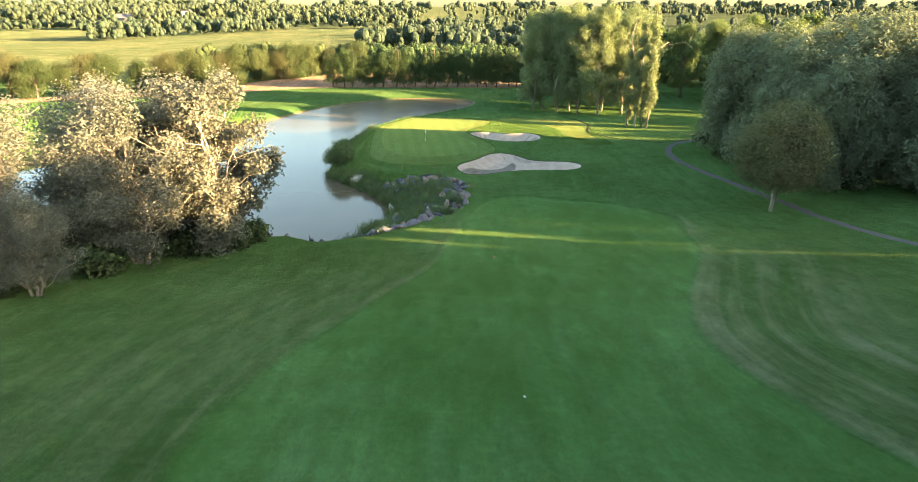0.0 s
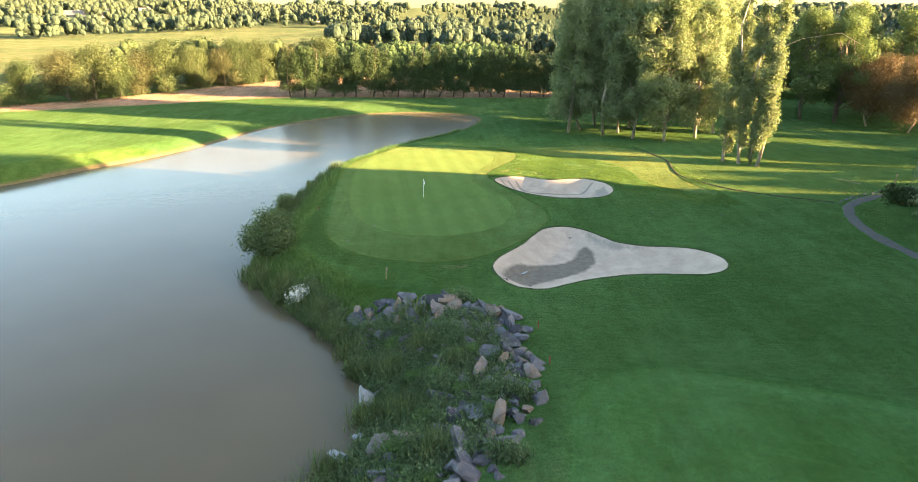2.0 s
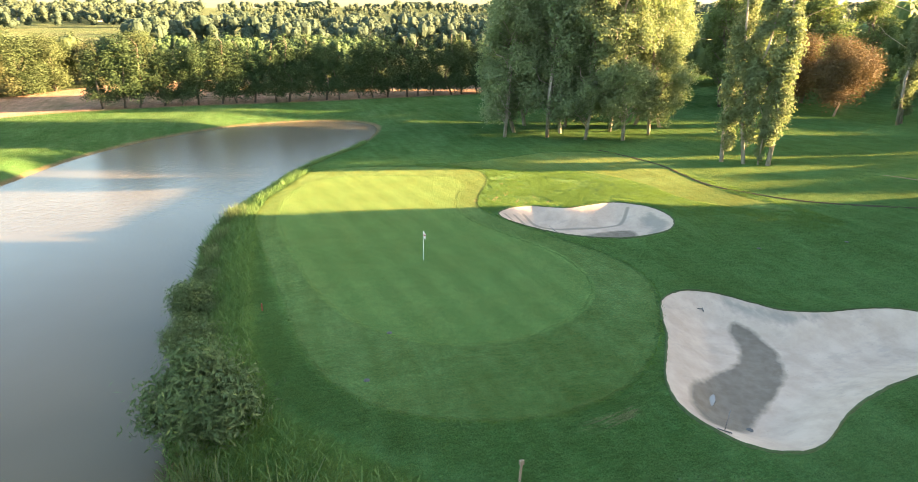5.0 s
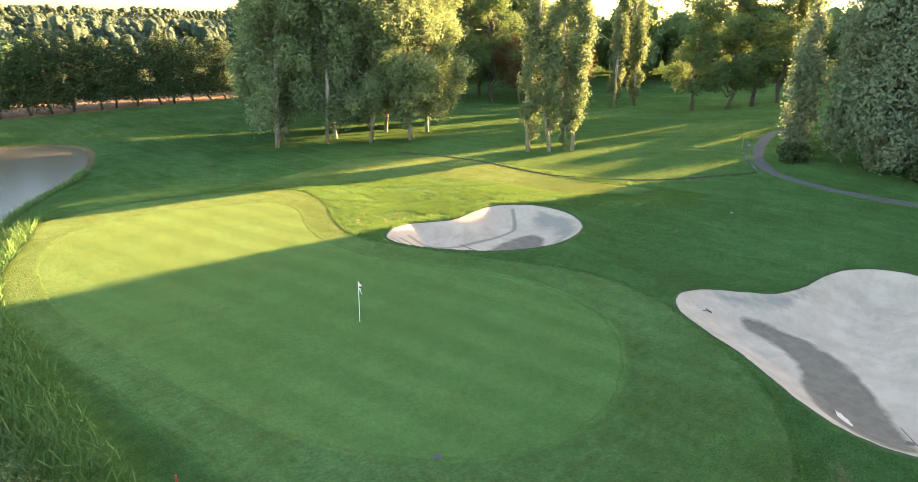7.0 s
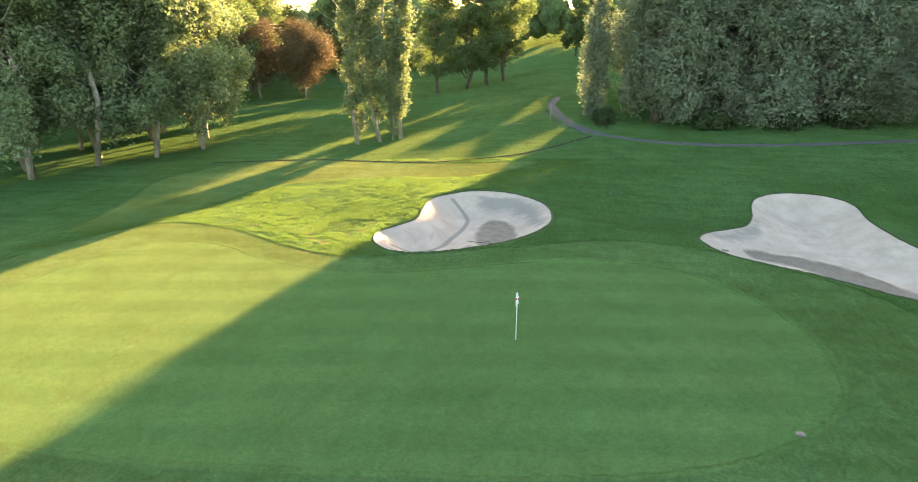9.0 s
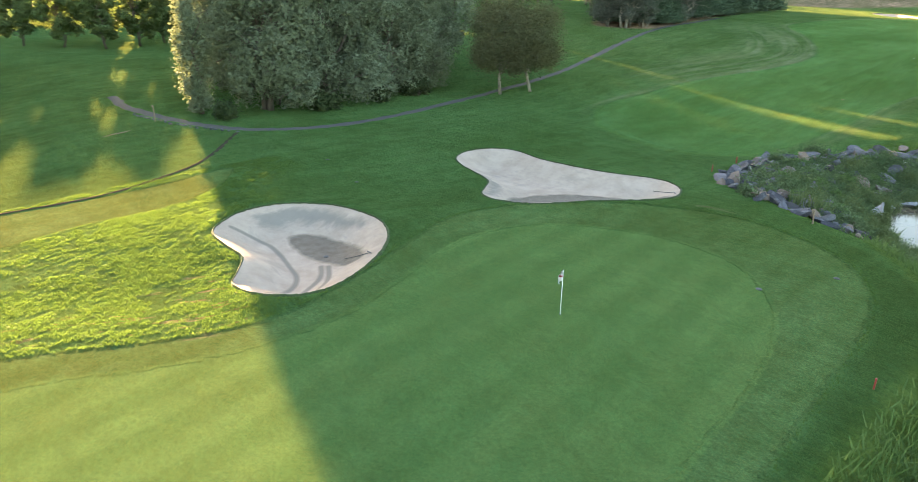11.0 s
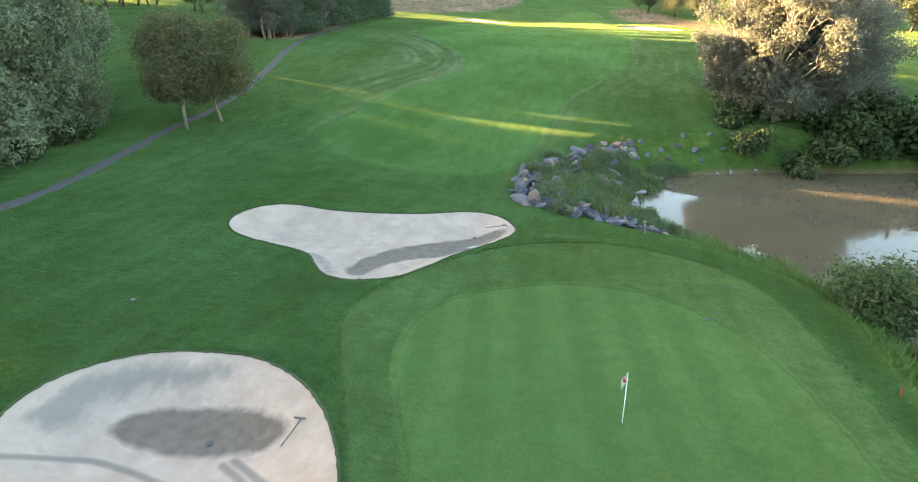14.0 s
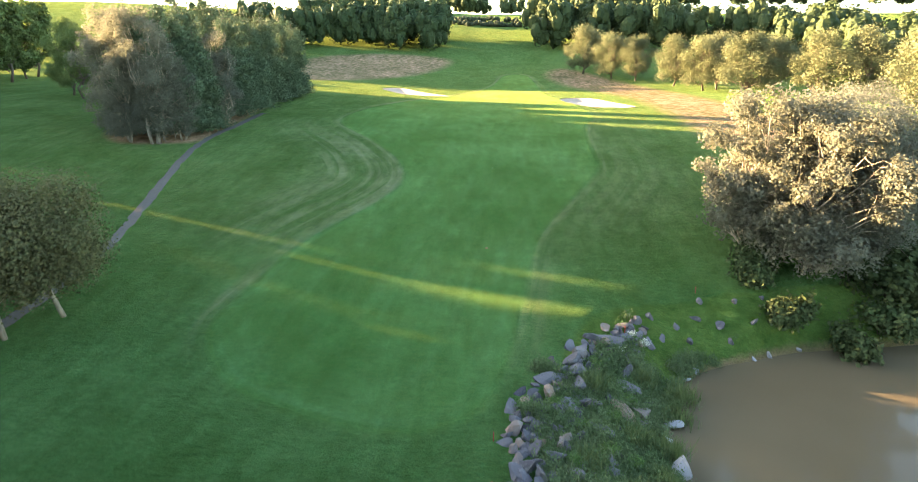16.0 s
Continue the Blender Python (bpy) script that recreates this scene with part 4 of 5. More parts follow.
def stand(name, spec, places, label, group, seeds=2, category="tree"):
    """Trees of one kind: a few grown afresh, the rest copies turned and scaled."""
    gen = np.random.default_rng(len(places) * 31 + len(name))
    first = []
    zs = land(np.array([p[0] for p in places], float), np.array([p[1] for p in places], float))
    for i, p in enumerate(places):
        x, y, size = p[0], p[1], (p[2] if len(p) > 2 else gen.uniform(0.9, 1.1))
        if i < seeds:
            t = tree(name, x, y, spec, label, category, group, 11 + 7 * i + len(name), turn=float(gen.uniform(0, 360)), z=float(zs[i]))
            t.scale = (size, size, size)
            first.append(t)
        else:
            k = size / first[i % seeds].scale[0]
            wide = k * float(gen.uniform(0.92, 1.1))
            copy_thing(first[i % seeds], pose(x, y, float(zs[i]) - 0.08, 0, 0, float(gen.uniform(0, 360))) @ Matrix.Diagonal((wide, wide, k, 1)))


# the two at x 112 are unseen, added to split the fairway's sun streaks
stand("poplar_tree", POPLAR, [(37.8, 138.0, 0.98), (40.8, 133.8, 1.04), (39.1, 135.8, 0.94), (40.1, 134.6, 0.42), (112, 26.7, 1.0), (112, 29.0, 0.96), (85.3, 151.5, 0.95), (90.8, 150.2, 1.0), (87.5, 152.5, 0.9)],
      "slender upright poplar with sunlit yellow-green leaves and pale trunk", "poplars on the turf", 4)
stand("grey_poplar_tree", ASPEN, [(20.0, 163.2, 1.0), (25.8, 161.2, 1.04), (30.4, 157.6, 0.94), (35.2, 154.9, 1.05), (23.0, 166.5, 1.0), (29.5, 163.5, 1.06), (37.5, 162.5, 1.0), (44.5, 166.0, 1.05), (33.0, 168.5, 0.98), (42.0, 158.5, 0.96), (47.5, 163.0, 1.0), (27.0, 171.0, 0.98)],
      "tall grey-green poplar with pale trunk in a grove", "grove beyond the green", 3)
stand("willow_tree", WILLOW, [(47.8, 104.9, 1.0), (48.5, 96.6, 0.98), (49.0, 88.0, 0.95), (57.0, 103.4, 1.0), (58.5, 87.0, 1.08), (51.0, 81.0, 0.85)],
      "large drooping grey-green willow with foliage to the ground", "willow thicket beside the path", 3)
stand("willow_tree", dict(WILLOW, clumps=1500, leaves=12, leaf=0.22, twigs=0), [(60.0, 95.0, 1.1), (69.0, 99.4, 1.0), (71.0, 90.0, 1.12), (66.0, 82.5, 1.0), (76.0, 81.0, 1.05), (60.5, 77.0, 0.85), (59.0, 69.0, 0.95), (67.0, 72.0, 1.05)],
      "large drooping grey-green willow with foliage to the ground", "willow thicket beside the path", 2)
# stands in for an outer bough, added to set the shade edge on the green
stand("willow_tree", dict(POPLAR, leafmat=L_WILLOW, bark=M_BARK, height=15.0, radius=1.15, bare=0.6), [(48.8, 111.9, 1.0)],
      "slender stand-in for the thicket's sunlit outer branch, added for its shadow edge", "willow thicket beside the path", 1)
stand("turning_park_tree", TWIN, [(39.7, 74.4, 1.1), (37.6, 70.6, 1.06)], "round-crowned park tree with browning leaves beside the path", "pair of round trees", 2)
stand("white_poplar_tree", SILVER, [(-27.5, 51.0, 1.0), (-35.5, 45.5, 0.96), (-34.0, 56.0, 1.0), (-31.4, 42.0, 0.52), (-36.6, 39.4, 0.56), (-41.0, 40.5, 0.6)],
      "silver-leaved white poplar with several pale stems on the bank", "white poplars on the pond bank", 3)
tree("white_poplar_tree", -26.4, 57.2, dict(SILVER, height=16.8, clumps=4200, leaf=0.19, limbs=36, hollow=0.35, extra=[(8.6, 0.6, 8.2, 1.3, 1.0), (7.2, 0.8, 8.6, 1.3, 1.0), (8.0, 0.4, 6.7, 1.1, 0.8), (6.0, 0.9, 8.4, 1.3, 1.0), (9.3, 0.6, 9.1, 0.8, 0.7), (5.6, 1.2, 5.4, 1.5, 1.2), (3.2, 2.2, 3.4, 1.9, 1.6), (0.5, 4.0, 2.8, 2.0, 1.7), (-2.8, 3.2, 3.0, 2.1, 1.7), (4.6, 0.4, 4.4, 1.7, 1.4), (1.5, 3.8, 5.0, 1.9, 1.7)]),
     "silver-leaved white poplar with low boughs over the water", "tree", "white poplars on the pond bank", 77)
stand("rust_tree", AUTUMN, [(84.0, 162.5, 1.0), (81.0, 170.0, 1.0)], "round tree with rust-brown autumn leaves", "rust-leaved trees", 1)
stand("broadleaf_tree", OAK, [(90, 138.5, 0.95), (92.5, 133.5, 1.0), (95, 130, 1.05), (99, 127, 1.0), (72, 178, 1.05), (77, 174, 1.0), (82, 181, 1.1), (66, 186, 1.0), (91, 176, 1.05), (110, 178, 1.0),
                              (86, 64, 1.0), (88, 76, 0.95), (92, 70, 1.0), (90, -13, 0.72), (97, -20, 0.78), (86, -26, 0.66)],
      "tall broadleaf tree with green and yellowing leaves", "woodland edge", 4)
# unseen row at x 112, inferred from shade and spaced for the fairway's sun streaks
stand("broadleaf_tree", dict(OAK, clumps=700, leaves=9, leaf=0.6, twigs=0), [(100, 185, 1.1), (58, 192, 1.0), (122, 168, 1.0), (96, 58, 1.0), (100, 66, 1.05), (96, 80, 1.0), (106, 76, 1.0), (104, 54, 1.0), (112, 60, 1.05), (112, 37.1, 1.1), (112, 43.0, 1.1), (113, 49.5, 1.1), (120, 48, 1.05),
                              (112, 18.5, 1.1), (112, 23.4, 0.63), (112, 31.3, 0.42), (124, 44.5, 1.15), (122, 13.6, 1.05), (131, 11, 1.05), (126, 8.0, 1.0), (124, 4, 1.05), (132, 10, 0.95), (126, -8, 1.1), (134, -2, 1.12), (130, -20, 1.08), (138, -14, 1.05), (132, -32, 1.08), (140, -28, 1.05),
                              (136, -44, 1.05), (144, -40, 1.05), (140, -56, 1.05), (148, -52, 1.05), (146, -70, 1.05), (154, -66, 1.05), (128, 84, 0.66), (134, 92, 0.7), (130, 100, 0.62), (138, 106, 0.7), (142, 84, 0.75), (148, 96, 0.75), (146, 112, 0.7), (152, 74, 0.9), (150, -80, 1.1)],
      "tall broadleaf tree with green and yellowing leaves", "woodland edge", 3)
stand("dark_fir_tree", FIR, [(60.5, 16.5, 1.1), (55.5, 15.0, 1.12), (62.5, 9.0, 1.0), (53.4, 11.0, 0.85), (53.6, -3.0, 0.95), (58.5, 5.0, 1.1), (53.8, -12.0, 1.0), (59.5, -7.0, 1.1), (54.0, -22.0, 1.0), (59.0, -18.0, 1.05), (53.8, -32.0, 0.95), (54.0, -42.0, 0.9)],
      "dense dark green conifer with boughs to the ground", "conifer clump", 3)
stand("silver_poplar_tree", dict(SILVER, height=20.0, radius=5.0, leaf=0.15, clumps=2200, leaves=16, bare=0.5, lobe=0.24), [(63.6, 18.5, 1.0), (56.0, 22.0, 1.02), (52.8, 3.0, 0.8), (52.6, 18.5, 0.6), (59.6, 22.0, 0.7)],
      "silver-grey white poplar among dark conifers", "conifer clump", 3)
stand("row_conifer", CONIFER, [(-40 + 3.35 * i + 0.5 * math.sin(i * 2.3), 208.2 + 0.08 * i + 0.5 * math.cos(i * 1.7), 1.0 + 0.08 * math.sin(i * 1.3)) for i in range(25)],
      "dark row conifer with bare lower trunk", "windbreak of conifers", 4)
HEDGE_LINE = dense(np.array([(-150, 171), (-110, 189), (-91, 201), (-78, 214), (-64, 230), (-48, 243), (-38, 249)], float), 6.0)


def hedge_spot(i):
    p = HEDGE_LINE[min(i, len(HEDGE_LINE) - 1)]
    return float(p[0] + math.sin(i * 1.3)), float(p[1] + 1.2 + 1.2 * math.sin(i * 2.1)), 0.98 + 0.13 * math.sin(i * 1.9)


stand("hedgerow_tree", dict(HEDGE, leafmat=L_GOLD, bare=0.8), [hedge_spot(i) for i in range(1, len(HEDGE_LINE), 3)],
      "bushy hedgerow tree turning gold and rust", "hedgerow past the field", 2)
stand("hedgerow_tree", HEDGE, [hedge_spot(i) for i in range(len(HEDGE_LINE)) if i % 3 != 1],
      "bushy green hedgerow tree beyond the bare field", "hedgerow past the field", 4)
stand("orchard_tree", ORCHARD, [(-27, -128, 1.34), (-36, -116, 1.22), (-43, -110, 1.16), (-52, -95, 1.22), (-57, -80, 1.22), (-62, -84, 1.28), (-64, -62, 1.28), (-72, -66, 1.22), (-76, -50, 1.28), (-84, -46, 1.34), (-92, -38, 1.34), (-72, -2, 1.22), (-98, -20, 1.22)],
      "round sunlit broadleaf tree standing in rough grass", "line of round trees", 3)


# ---- bank of boulders and plants ----
def boulder_mesh(seed, flat=0.75):
    gen = np.random.default_rng(seed)
    bm = bmesh.new()
    bmesh.ops.create_icosphere(bm, subdivisions=2, radius=0.5)
    cuts = gen.normal(size=(8, 3))
    cuts /= np.linalg.norm(cuts, axis=1, keepdims=True)
    deep = gen.uniform(0.14, 0.30, 8)
    for v in bm.verts:
        p = np.array(v.co)
        for c, d in zip(cuts, deep):                    # broken along flat faces
            over = p @ c - d
            if over > 0:
                p -= c * over
        p *= np.array([1.7, 1.35, flat * 1.7]) * (1 + gen.normal() * 0.012)
        v.co = p
    me = bpy.data.meshes.new("boulder")
    bm.to_mesh(me)
    bm.free()
    me.materials.append(M_ROCK)
    return me


BOULDERS = [boulder_mesh(40 + i, 0.62 + 0.05 * i) for i in range(6)]
ROCK_LINE = smooth_loop([(-10.2, 92.6), (-7.8, 92.9), (-5, 92.5), (-2.4, 91.9), (0.2, 90.5), (1.5, 88.2), (1.8, 85.2), (1.9, 81.8), (0.6, 77.0), (-1.7, 72.8), (-4.2, 69.6), (-7.0, 67.0), (-9.6, 65.2)], 6, False)


def put_boulder(x, y, size, gen, parent=None, sink=0.26, mesh=None, z=None):
    ob = new("boulder", mesh or BOULDERS[int(gen.integers(len(BOULDERS)))])
    zz = (ground_z(x, y) if z is None else z) + size * (0.30 - sink)
    ob.matrix_basis = pose(x, y, zz, float(gen.normal() * 22), float(gen.normal() * 22), float(gen.uniform(0, 360))) @ Matrix.Diagonal(
        (size * float(gen.uniform(0.85, 1.25)), size * float(gen.uniform(0.8, 1.1)), size * float(gen.uniform(0.75, 1.05)), 1))
    if parent:
        ob.parent = parent
    return ob


def build_riprap():
    gen = np.random.default_rng(5)
    bank = thing("boulder_bank", 0, 0, 0, "bank of loose grey and rusty boulders overgrown with herbs", "boulder bank")
    n = 6000
    pick = ROCK_LINE[gen.integers(len(ROCK_LINE), size=n)]
    inward = np.array((-9.5, 80.0)) - pick
    inward /= np.linalg.norm(inward, axis=1, keepdims=True)
    depth = np.where(gen.random(n) < 0.9, 0.5 + np.abs(gen.normal(size=n)) * 1.5, gen.uniform(0.6, 8.0, n))
    spot = pick + inward * depth[:, None] + gen.normal(size=(n, 2)) * 0.3
    size = 0.58 + 0.98 * gen.random(n) ** 1.4
    dry_land = loop_distance(spot[:, 0], spot[:, 1], POND) > 0.4
    height = land(spot[:, 0], spot[:, 1])
    placed = np.zeros((0, 3))
    for (px, py), s, fine, zz in zip(spot, size, dry_land, height):
        if len(placed) >= 240 or not fine or (len(placed) and (np.hypot(placed[:, 0] - px, placed[:, 1] - py) < 0.33 * (s + placed[:, 2])).any()):
            continue
        placed = np.vstack([placed, (px, py, s)])
        put_boulder(float(px), float(py), float(s), gen, bank, 0.22, z=float(zz))
    for x, y, s in ((-8.8, 66.2, 0.7), (-10.6, 65.0, 0.8), (-12.8, 65.3, 0.75), (-11.4, 67.0, 0.6), (-14.8, 64.2, 0.8), (-13.6, 66.6, 0.7), (-16.6, 65.0, 0.95), (-18.2, 63.0, 0.7),
                    (-15.6, 62.4, 0.6), (-19.6, 64.4, 0.75), (-20.8, 62.2, 0.6), (-17.2, 66.2, 0.65)):
        tagged(put_boulder(x, y, s, gen), "single grey boulder sunk in the grassy pond bank", "boulder", "scattered boulders on the bank")
    for x, y, s in ((-8.9, 82.5, 1.5), (-9.7, 77.3, 0.95), (-9.3, 75.9, 0.7), (-9.0, 78.9, 0.6), (-13.4, 69.2, 0.8), (-11.0, 72.6, 0.55), (-12.4, 70.8, 0.5), (-20.4, 66.4, 0.6), (-23.4, 65.2, 0.7), (-18.9, 67.0, 0.45)):
        me = BOULDERS[int(gen.integers(6))].copy()
        me.materials.clear()
        me.materials.append(M_PALE_STONE)
        tagged(put_boulder(x, y, s, gen, None, 0.1, me, 0.0), "bleached white-topped stone standing in the pond edge", "stone", "stones in the water")


def upright_blades(centers, heights, gen, width=0.05, spread=0.35):
    """Grass and reed blades: narrow quads rising and leaning out."""
    n = len(centers)
    lean = gen.normal(size=(n, 2)) * spread
    tip = np.column_stack([lean * heights[:, None], heights])
    a = gen.uniform(0, 6.283, n)
    side = np.column_stack([np.cos(a), np.sin(a), np.zeros(n)]) * (width * gen.uniform(0.7, 1.4, n))[:, None]
    v = np.empty((n, 4, 3))
    v[:, 0], v[:, 1] = centers - side, centers + side
    v[:, 2], v[:, 3] = centers + tip * 0.98 + side * 0.25, centers + tip - side * 0.25
    return v.reshape(-1, 3), np.arange(n * 4).reshape(n, 4)


def stuff(name, v, f, material, label, category):
    return tagged(new(name, quick_mesh(name, v, f, material)), label, category, kind="stuff")


def build_bank_plants():
    gen = np.random.default_rng(9)
    # herbs between the boulders and the water
    x, y = gen.uniform(-22, 2.5, 26000), gen.uniform(64, 97, 26000)
    pond = loop_distance(x, y, POND)
    crest = loop_distance(x, y, ROCK_LINE, False)
    patch = wobble(x, y, 1.6, 4.0)
    right = (x > -12 - (y - 80) * 0.0) | (y > 88)
    keep = (pond > 0.1) & (pond < 9.5) & right & ((crest > 2.0) | (patch > 0.5)) & (patch > -0.8) & (loop_distance(x, y, np.vstack([ROCK_LINE, [(-9.5, 80)]])) < 0.4)
    keep |= (pond > 0.0) & (pond < 2.4) & (y > 84) & (x > -21) & (patch > -0.5)
    keep &= ~((x < -9) & (y < 71))
    keep |= (pond > 0.05) & (pond < 1.5) & (y < 74) & (x > -17.5) & (patch > 0.0)
    x, y, patch = x[keep][:4800], y[keep][:4800], patch[keep][:4800]
    z = land(x, y)
    high = 0.20 + 0.55 * gen.random(len(x)) ** 3 + 0.45 * np.maximum(patch, 0)
    which = np.repeat(np.arange(len(x)), 40)
    off = gen.normal(size=(len(which), 3)) * np.column_stack([np.full(len(which), 0.24)] * 2 + [high[which] * 0.45])
    c = np.column_stack([x, y, z + high * 0.6])[which] + off
    v, f = leaf_quads(c, gen.choice([0.036, 0.055, 0.085], len(c)), gen, None, -0.5, 2.2)
    stuff("bank_herbs", v, f, L_HERB, "leafy green herbs and nettles between the boulders", "herbs")
    pick = np.repeat(np.arange(len(x)), 4)
    p = np.column_stack([x, y])[pick] + gen.normal(size=(len(pick), 2)) * 0.26
    v, f = upright_blades(np.column_stack([p, land(p[:, 0], p[:, 1])]), gen.uniform(0.25, 0.7, len(p)) * (0.7 + 0.5 * np.maximum(patch[pick], 0)), gen, 0.022, 0.22)
    stuff("bank_stems", v, f, L_STEM, "upright grey-green stems and seed heads between the boulders", "herbs")
    # long grass and reeds on the bank below the green and round the shore
    x, y = gen.uniform(-24, 2, 190000), gen.uniform(92, 170, 190000)
    pond = loop_distance(x, y, POND)
    keep = (pond > -0.25) & (pond < 4.2) & (gen.random(len(x)) < np.clip(1.15 - pond / 4.2, 0, 1)) & (x > -23)
    keep &= (y < 150) | (pond < 0.8)
    x, y = x[keep][:46000], y[keep][:46000]
    hh = gen.uniform(0.22, 0.62, len(x)) * (1 + 0.35 * wobble(x, y, 1.5, 2.0))
    v, f = upright_blades(np.column_stack([x, y, land(x, y) - 0.02]), hh, gen, 0.035, 0.5)
    stuff("bank_grass", v, f, L_BANK, "long uncut grass on the steep pond bank", "grass")
    # the uncut rough, tufted, round the near bunker
    x, y = gen.uniform(2, 29, 420000), gen.uniform(113, 148, 420000)
    clump = 1.2 * speckle(x * 1.3 + y * 0.4, y * 0.8 - x * 0.25, 0.34, 3) + 1.1 * speckle(x, y, 1.3, 5) - 0.95
    keep = (loop_distance(x, y, FRINGE) > 0.1) & (loop_distance(x, y, APRON) > 0.1) & (loop_distance(x, y, BUNKER_A) > 0.15) & (gen.random(len(x)) < ease((y - 121 + np.maximum(0, x - 14) * 0.9) / 6)) & (clump > 0.0)
    x, y, clump = x[keep][:90000], y[keep][:90000], clump[keep][:90000]
    v, f = upright_blades(np.column_stack([x, y, land(x, y) - 0.01]), gen.uniform(0.03, 0.07, len(x)) + 0.05 * np.clip(clump, 0, 1), gen, 0.018, 0.75)
    stuff("rough_grass", v, f, L_ROUGH, "tufted uncut rough grass beside the bunker", "grass")
    # the longer edge where the rough meets the collar of the green
    k = gen.integers(len(FRINGE), size=8000)
    s = gen.random((8000, 1))
    p = FRINGE[k] * (1 - s) + FRINGE[(k + 1) % len(FRINGE)] * s
    p = p + gen.normal(size=p.shape) * 0.16
    p = p[loop_distance(p[:, 0], p[:, 1], FRINGE) > 0.02]
    v, f = upright_blades(np.column_stack([p, land(p[:, 0], p[:, 1]) - 0.02]), gen.uniform(0.04, 0.10, len(p)), gen, 0.03, 0.5)
    stuff("collar_edge_grass", v, f, L_ROUGH, "line of longer grass round the collar of the green", "grass")
    clumps = [(-15.3, 94.6), (-16.8, 96.2), (-18.0, 97.6), (-13.6, 93.0), (-19.6, 99.6), (-20.6, 108.4), (-21.0, 115.0), (-20.6, 121.5), (-20.2, 126), (-19.6, 130.5), (-18.6, 135), (-12.2, 90.6),
              (-10.4, 87.8), (-9.4, 85.2), (-10.2, 76.4), (-11.2, 73.8), (-7.6, 84.4), (-6.8, 80.2), (-5.6, 86.6), (-8.8, 80.6), (-3.4, 84.0), (-6.4, 90.2), (-4.8, 75.6), (-8.6, 73.0), (-20.3, 110.5), (-21.2, 118.5), (-17.2, 97.8), (-20.9, 101.2)]
    cx, cy, hh = [], [], []
    for k, (px, py) in enumerate(clumps):
        n = 330
        r = 0.55 + 0.35 * gen.random()
        cx += list(px + gen.normal(size=n) * r * 0.6)
        cy += list(py + gen.normal(size=n) * r * 0.6)
        hh += list(gen.uniform(0.7, 1.5, n) * (0.75 + 0.3 * gen.random()))
    cx, cy = np.array(cx), np.array(cy)
    v, f = upright_blades(np.column_stack([cx, cy, np.maximum(land(cx, cy), -0.1) - 0.03]), np.array(hh), gen, 0.03, 0.28)
    stuff("reeds", v, f, L_REED, "pale green reeds and sedge along the water's edge", "reeds")


build_riprap()
build_bank_plants()
SALLOW = dict(form=bush_form, height=3.5, radius=2.5, bark=M_BARK, leafmat=L_BUSH, clumps=620, leaves=20, leaf=0.075, hollow=0.35, long=3.6, clump_size=0.24, floor=0.02)
BLOOM = dict(SALLOW, height=1.5, radius=1.0, leafmat=L_BLOOM, clumps=90, leaves=6, leaf=0.10, long=1.1)
SHRUB = dict(SALLOW, height=2.4, radius=2.0, leafmat=L_HEDGE, clumps=240, leaf=0.22, long=1.6, leaves=9)
stand("sallow_bush", SALLOW, [(-20.2, 104.2, 1.22), (-20.9, 112.6, 0.62), (-20.7, 117.8, 0.72), (-21.0, 108.2, 0.5)],
      "rounded grey-green sallow bush at the water's edge", "bushes along the pond", 2, "bush")
stand("sallow_bush", dict(SALLOW, clumps=260, leaves=14, leaf=0.13), [(-20.4, 122.4, 0.42), (-20.0, 127.6, 0.34), (-17.0, 96.4, 0.42), (-13.2, 92.2, 0.36), (-9.8, 85.6, 0.40), (-10.4, 74.6, 0.36), (-11.6, 89.6, 0.38)],
      "rounded grey-green sallow bush at the water's edge", "bushes along the pond", 2, "bush")
stand("flowering_bush", BLOOM, [(-15.6, 95.5, 1.0), (-9.6, 68.4, 0.5), (-8.6, 67.8, 0.45), (-7.4, 70.2, 0.4)], "low bush with clusters of white flowers on the bank", "white-flowered bushes", 2, "bush")
stand("bank_shrub", dict(SHRUB, leafmat=L_BANK, clumps=170, leaf=0.14), [(-3.2, 80.6, 0.36), (-4.4, 82.8, 0.42), (-2.2, 84.6, 0.34), (-5.4, 78.6, 0.40), (-6.0, 83.2, 0.36), (-4.8, 88.4, 0.34), (-7.6, 87.2, 0.38), (-1.6, 78.2, 0.32), (-6.8, 76.4, 0.40), (-5.0, 72.8, 0.36)],
      "low bright green shrub growing between the boulders", "shrubs in the boulder bank", 2, "bush")
stand("undergrowth_bush", SHRUB, [(-21.6, 57.6, 1.1), (-24.0, 55.0, 1.2), (-27.5, 65.2, 1.2), (-31, 63, 1.3), (-22.8, 63.8, 1.2), (-36, 61.5, 1.3), (-20.6, 60.2, 1.0), (-30, 47.5, 1.2), (-34.5, 42.0, 1.2), (-37.5, 58.0, 2.0), (-42.0, 60.0, 2.2), (-33.0, 60.5, 1.7), (44.6, 111.0, 0.9), (43.8, 99.5, 0.9), (44.6, 91.0, 0.9), (46.0, 84.0, 1.0), (53, 80.0, 1.2)],
      "leafy green undergrowth bush below the trees", "undergrowth", 2, "bush")


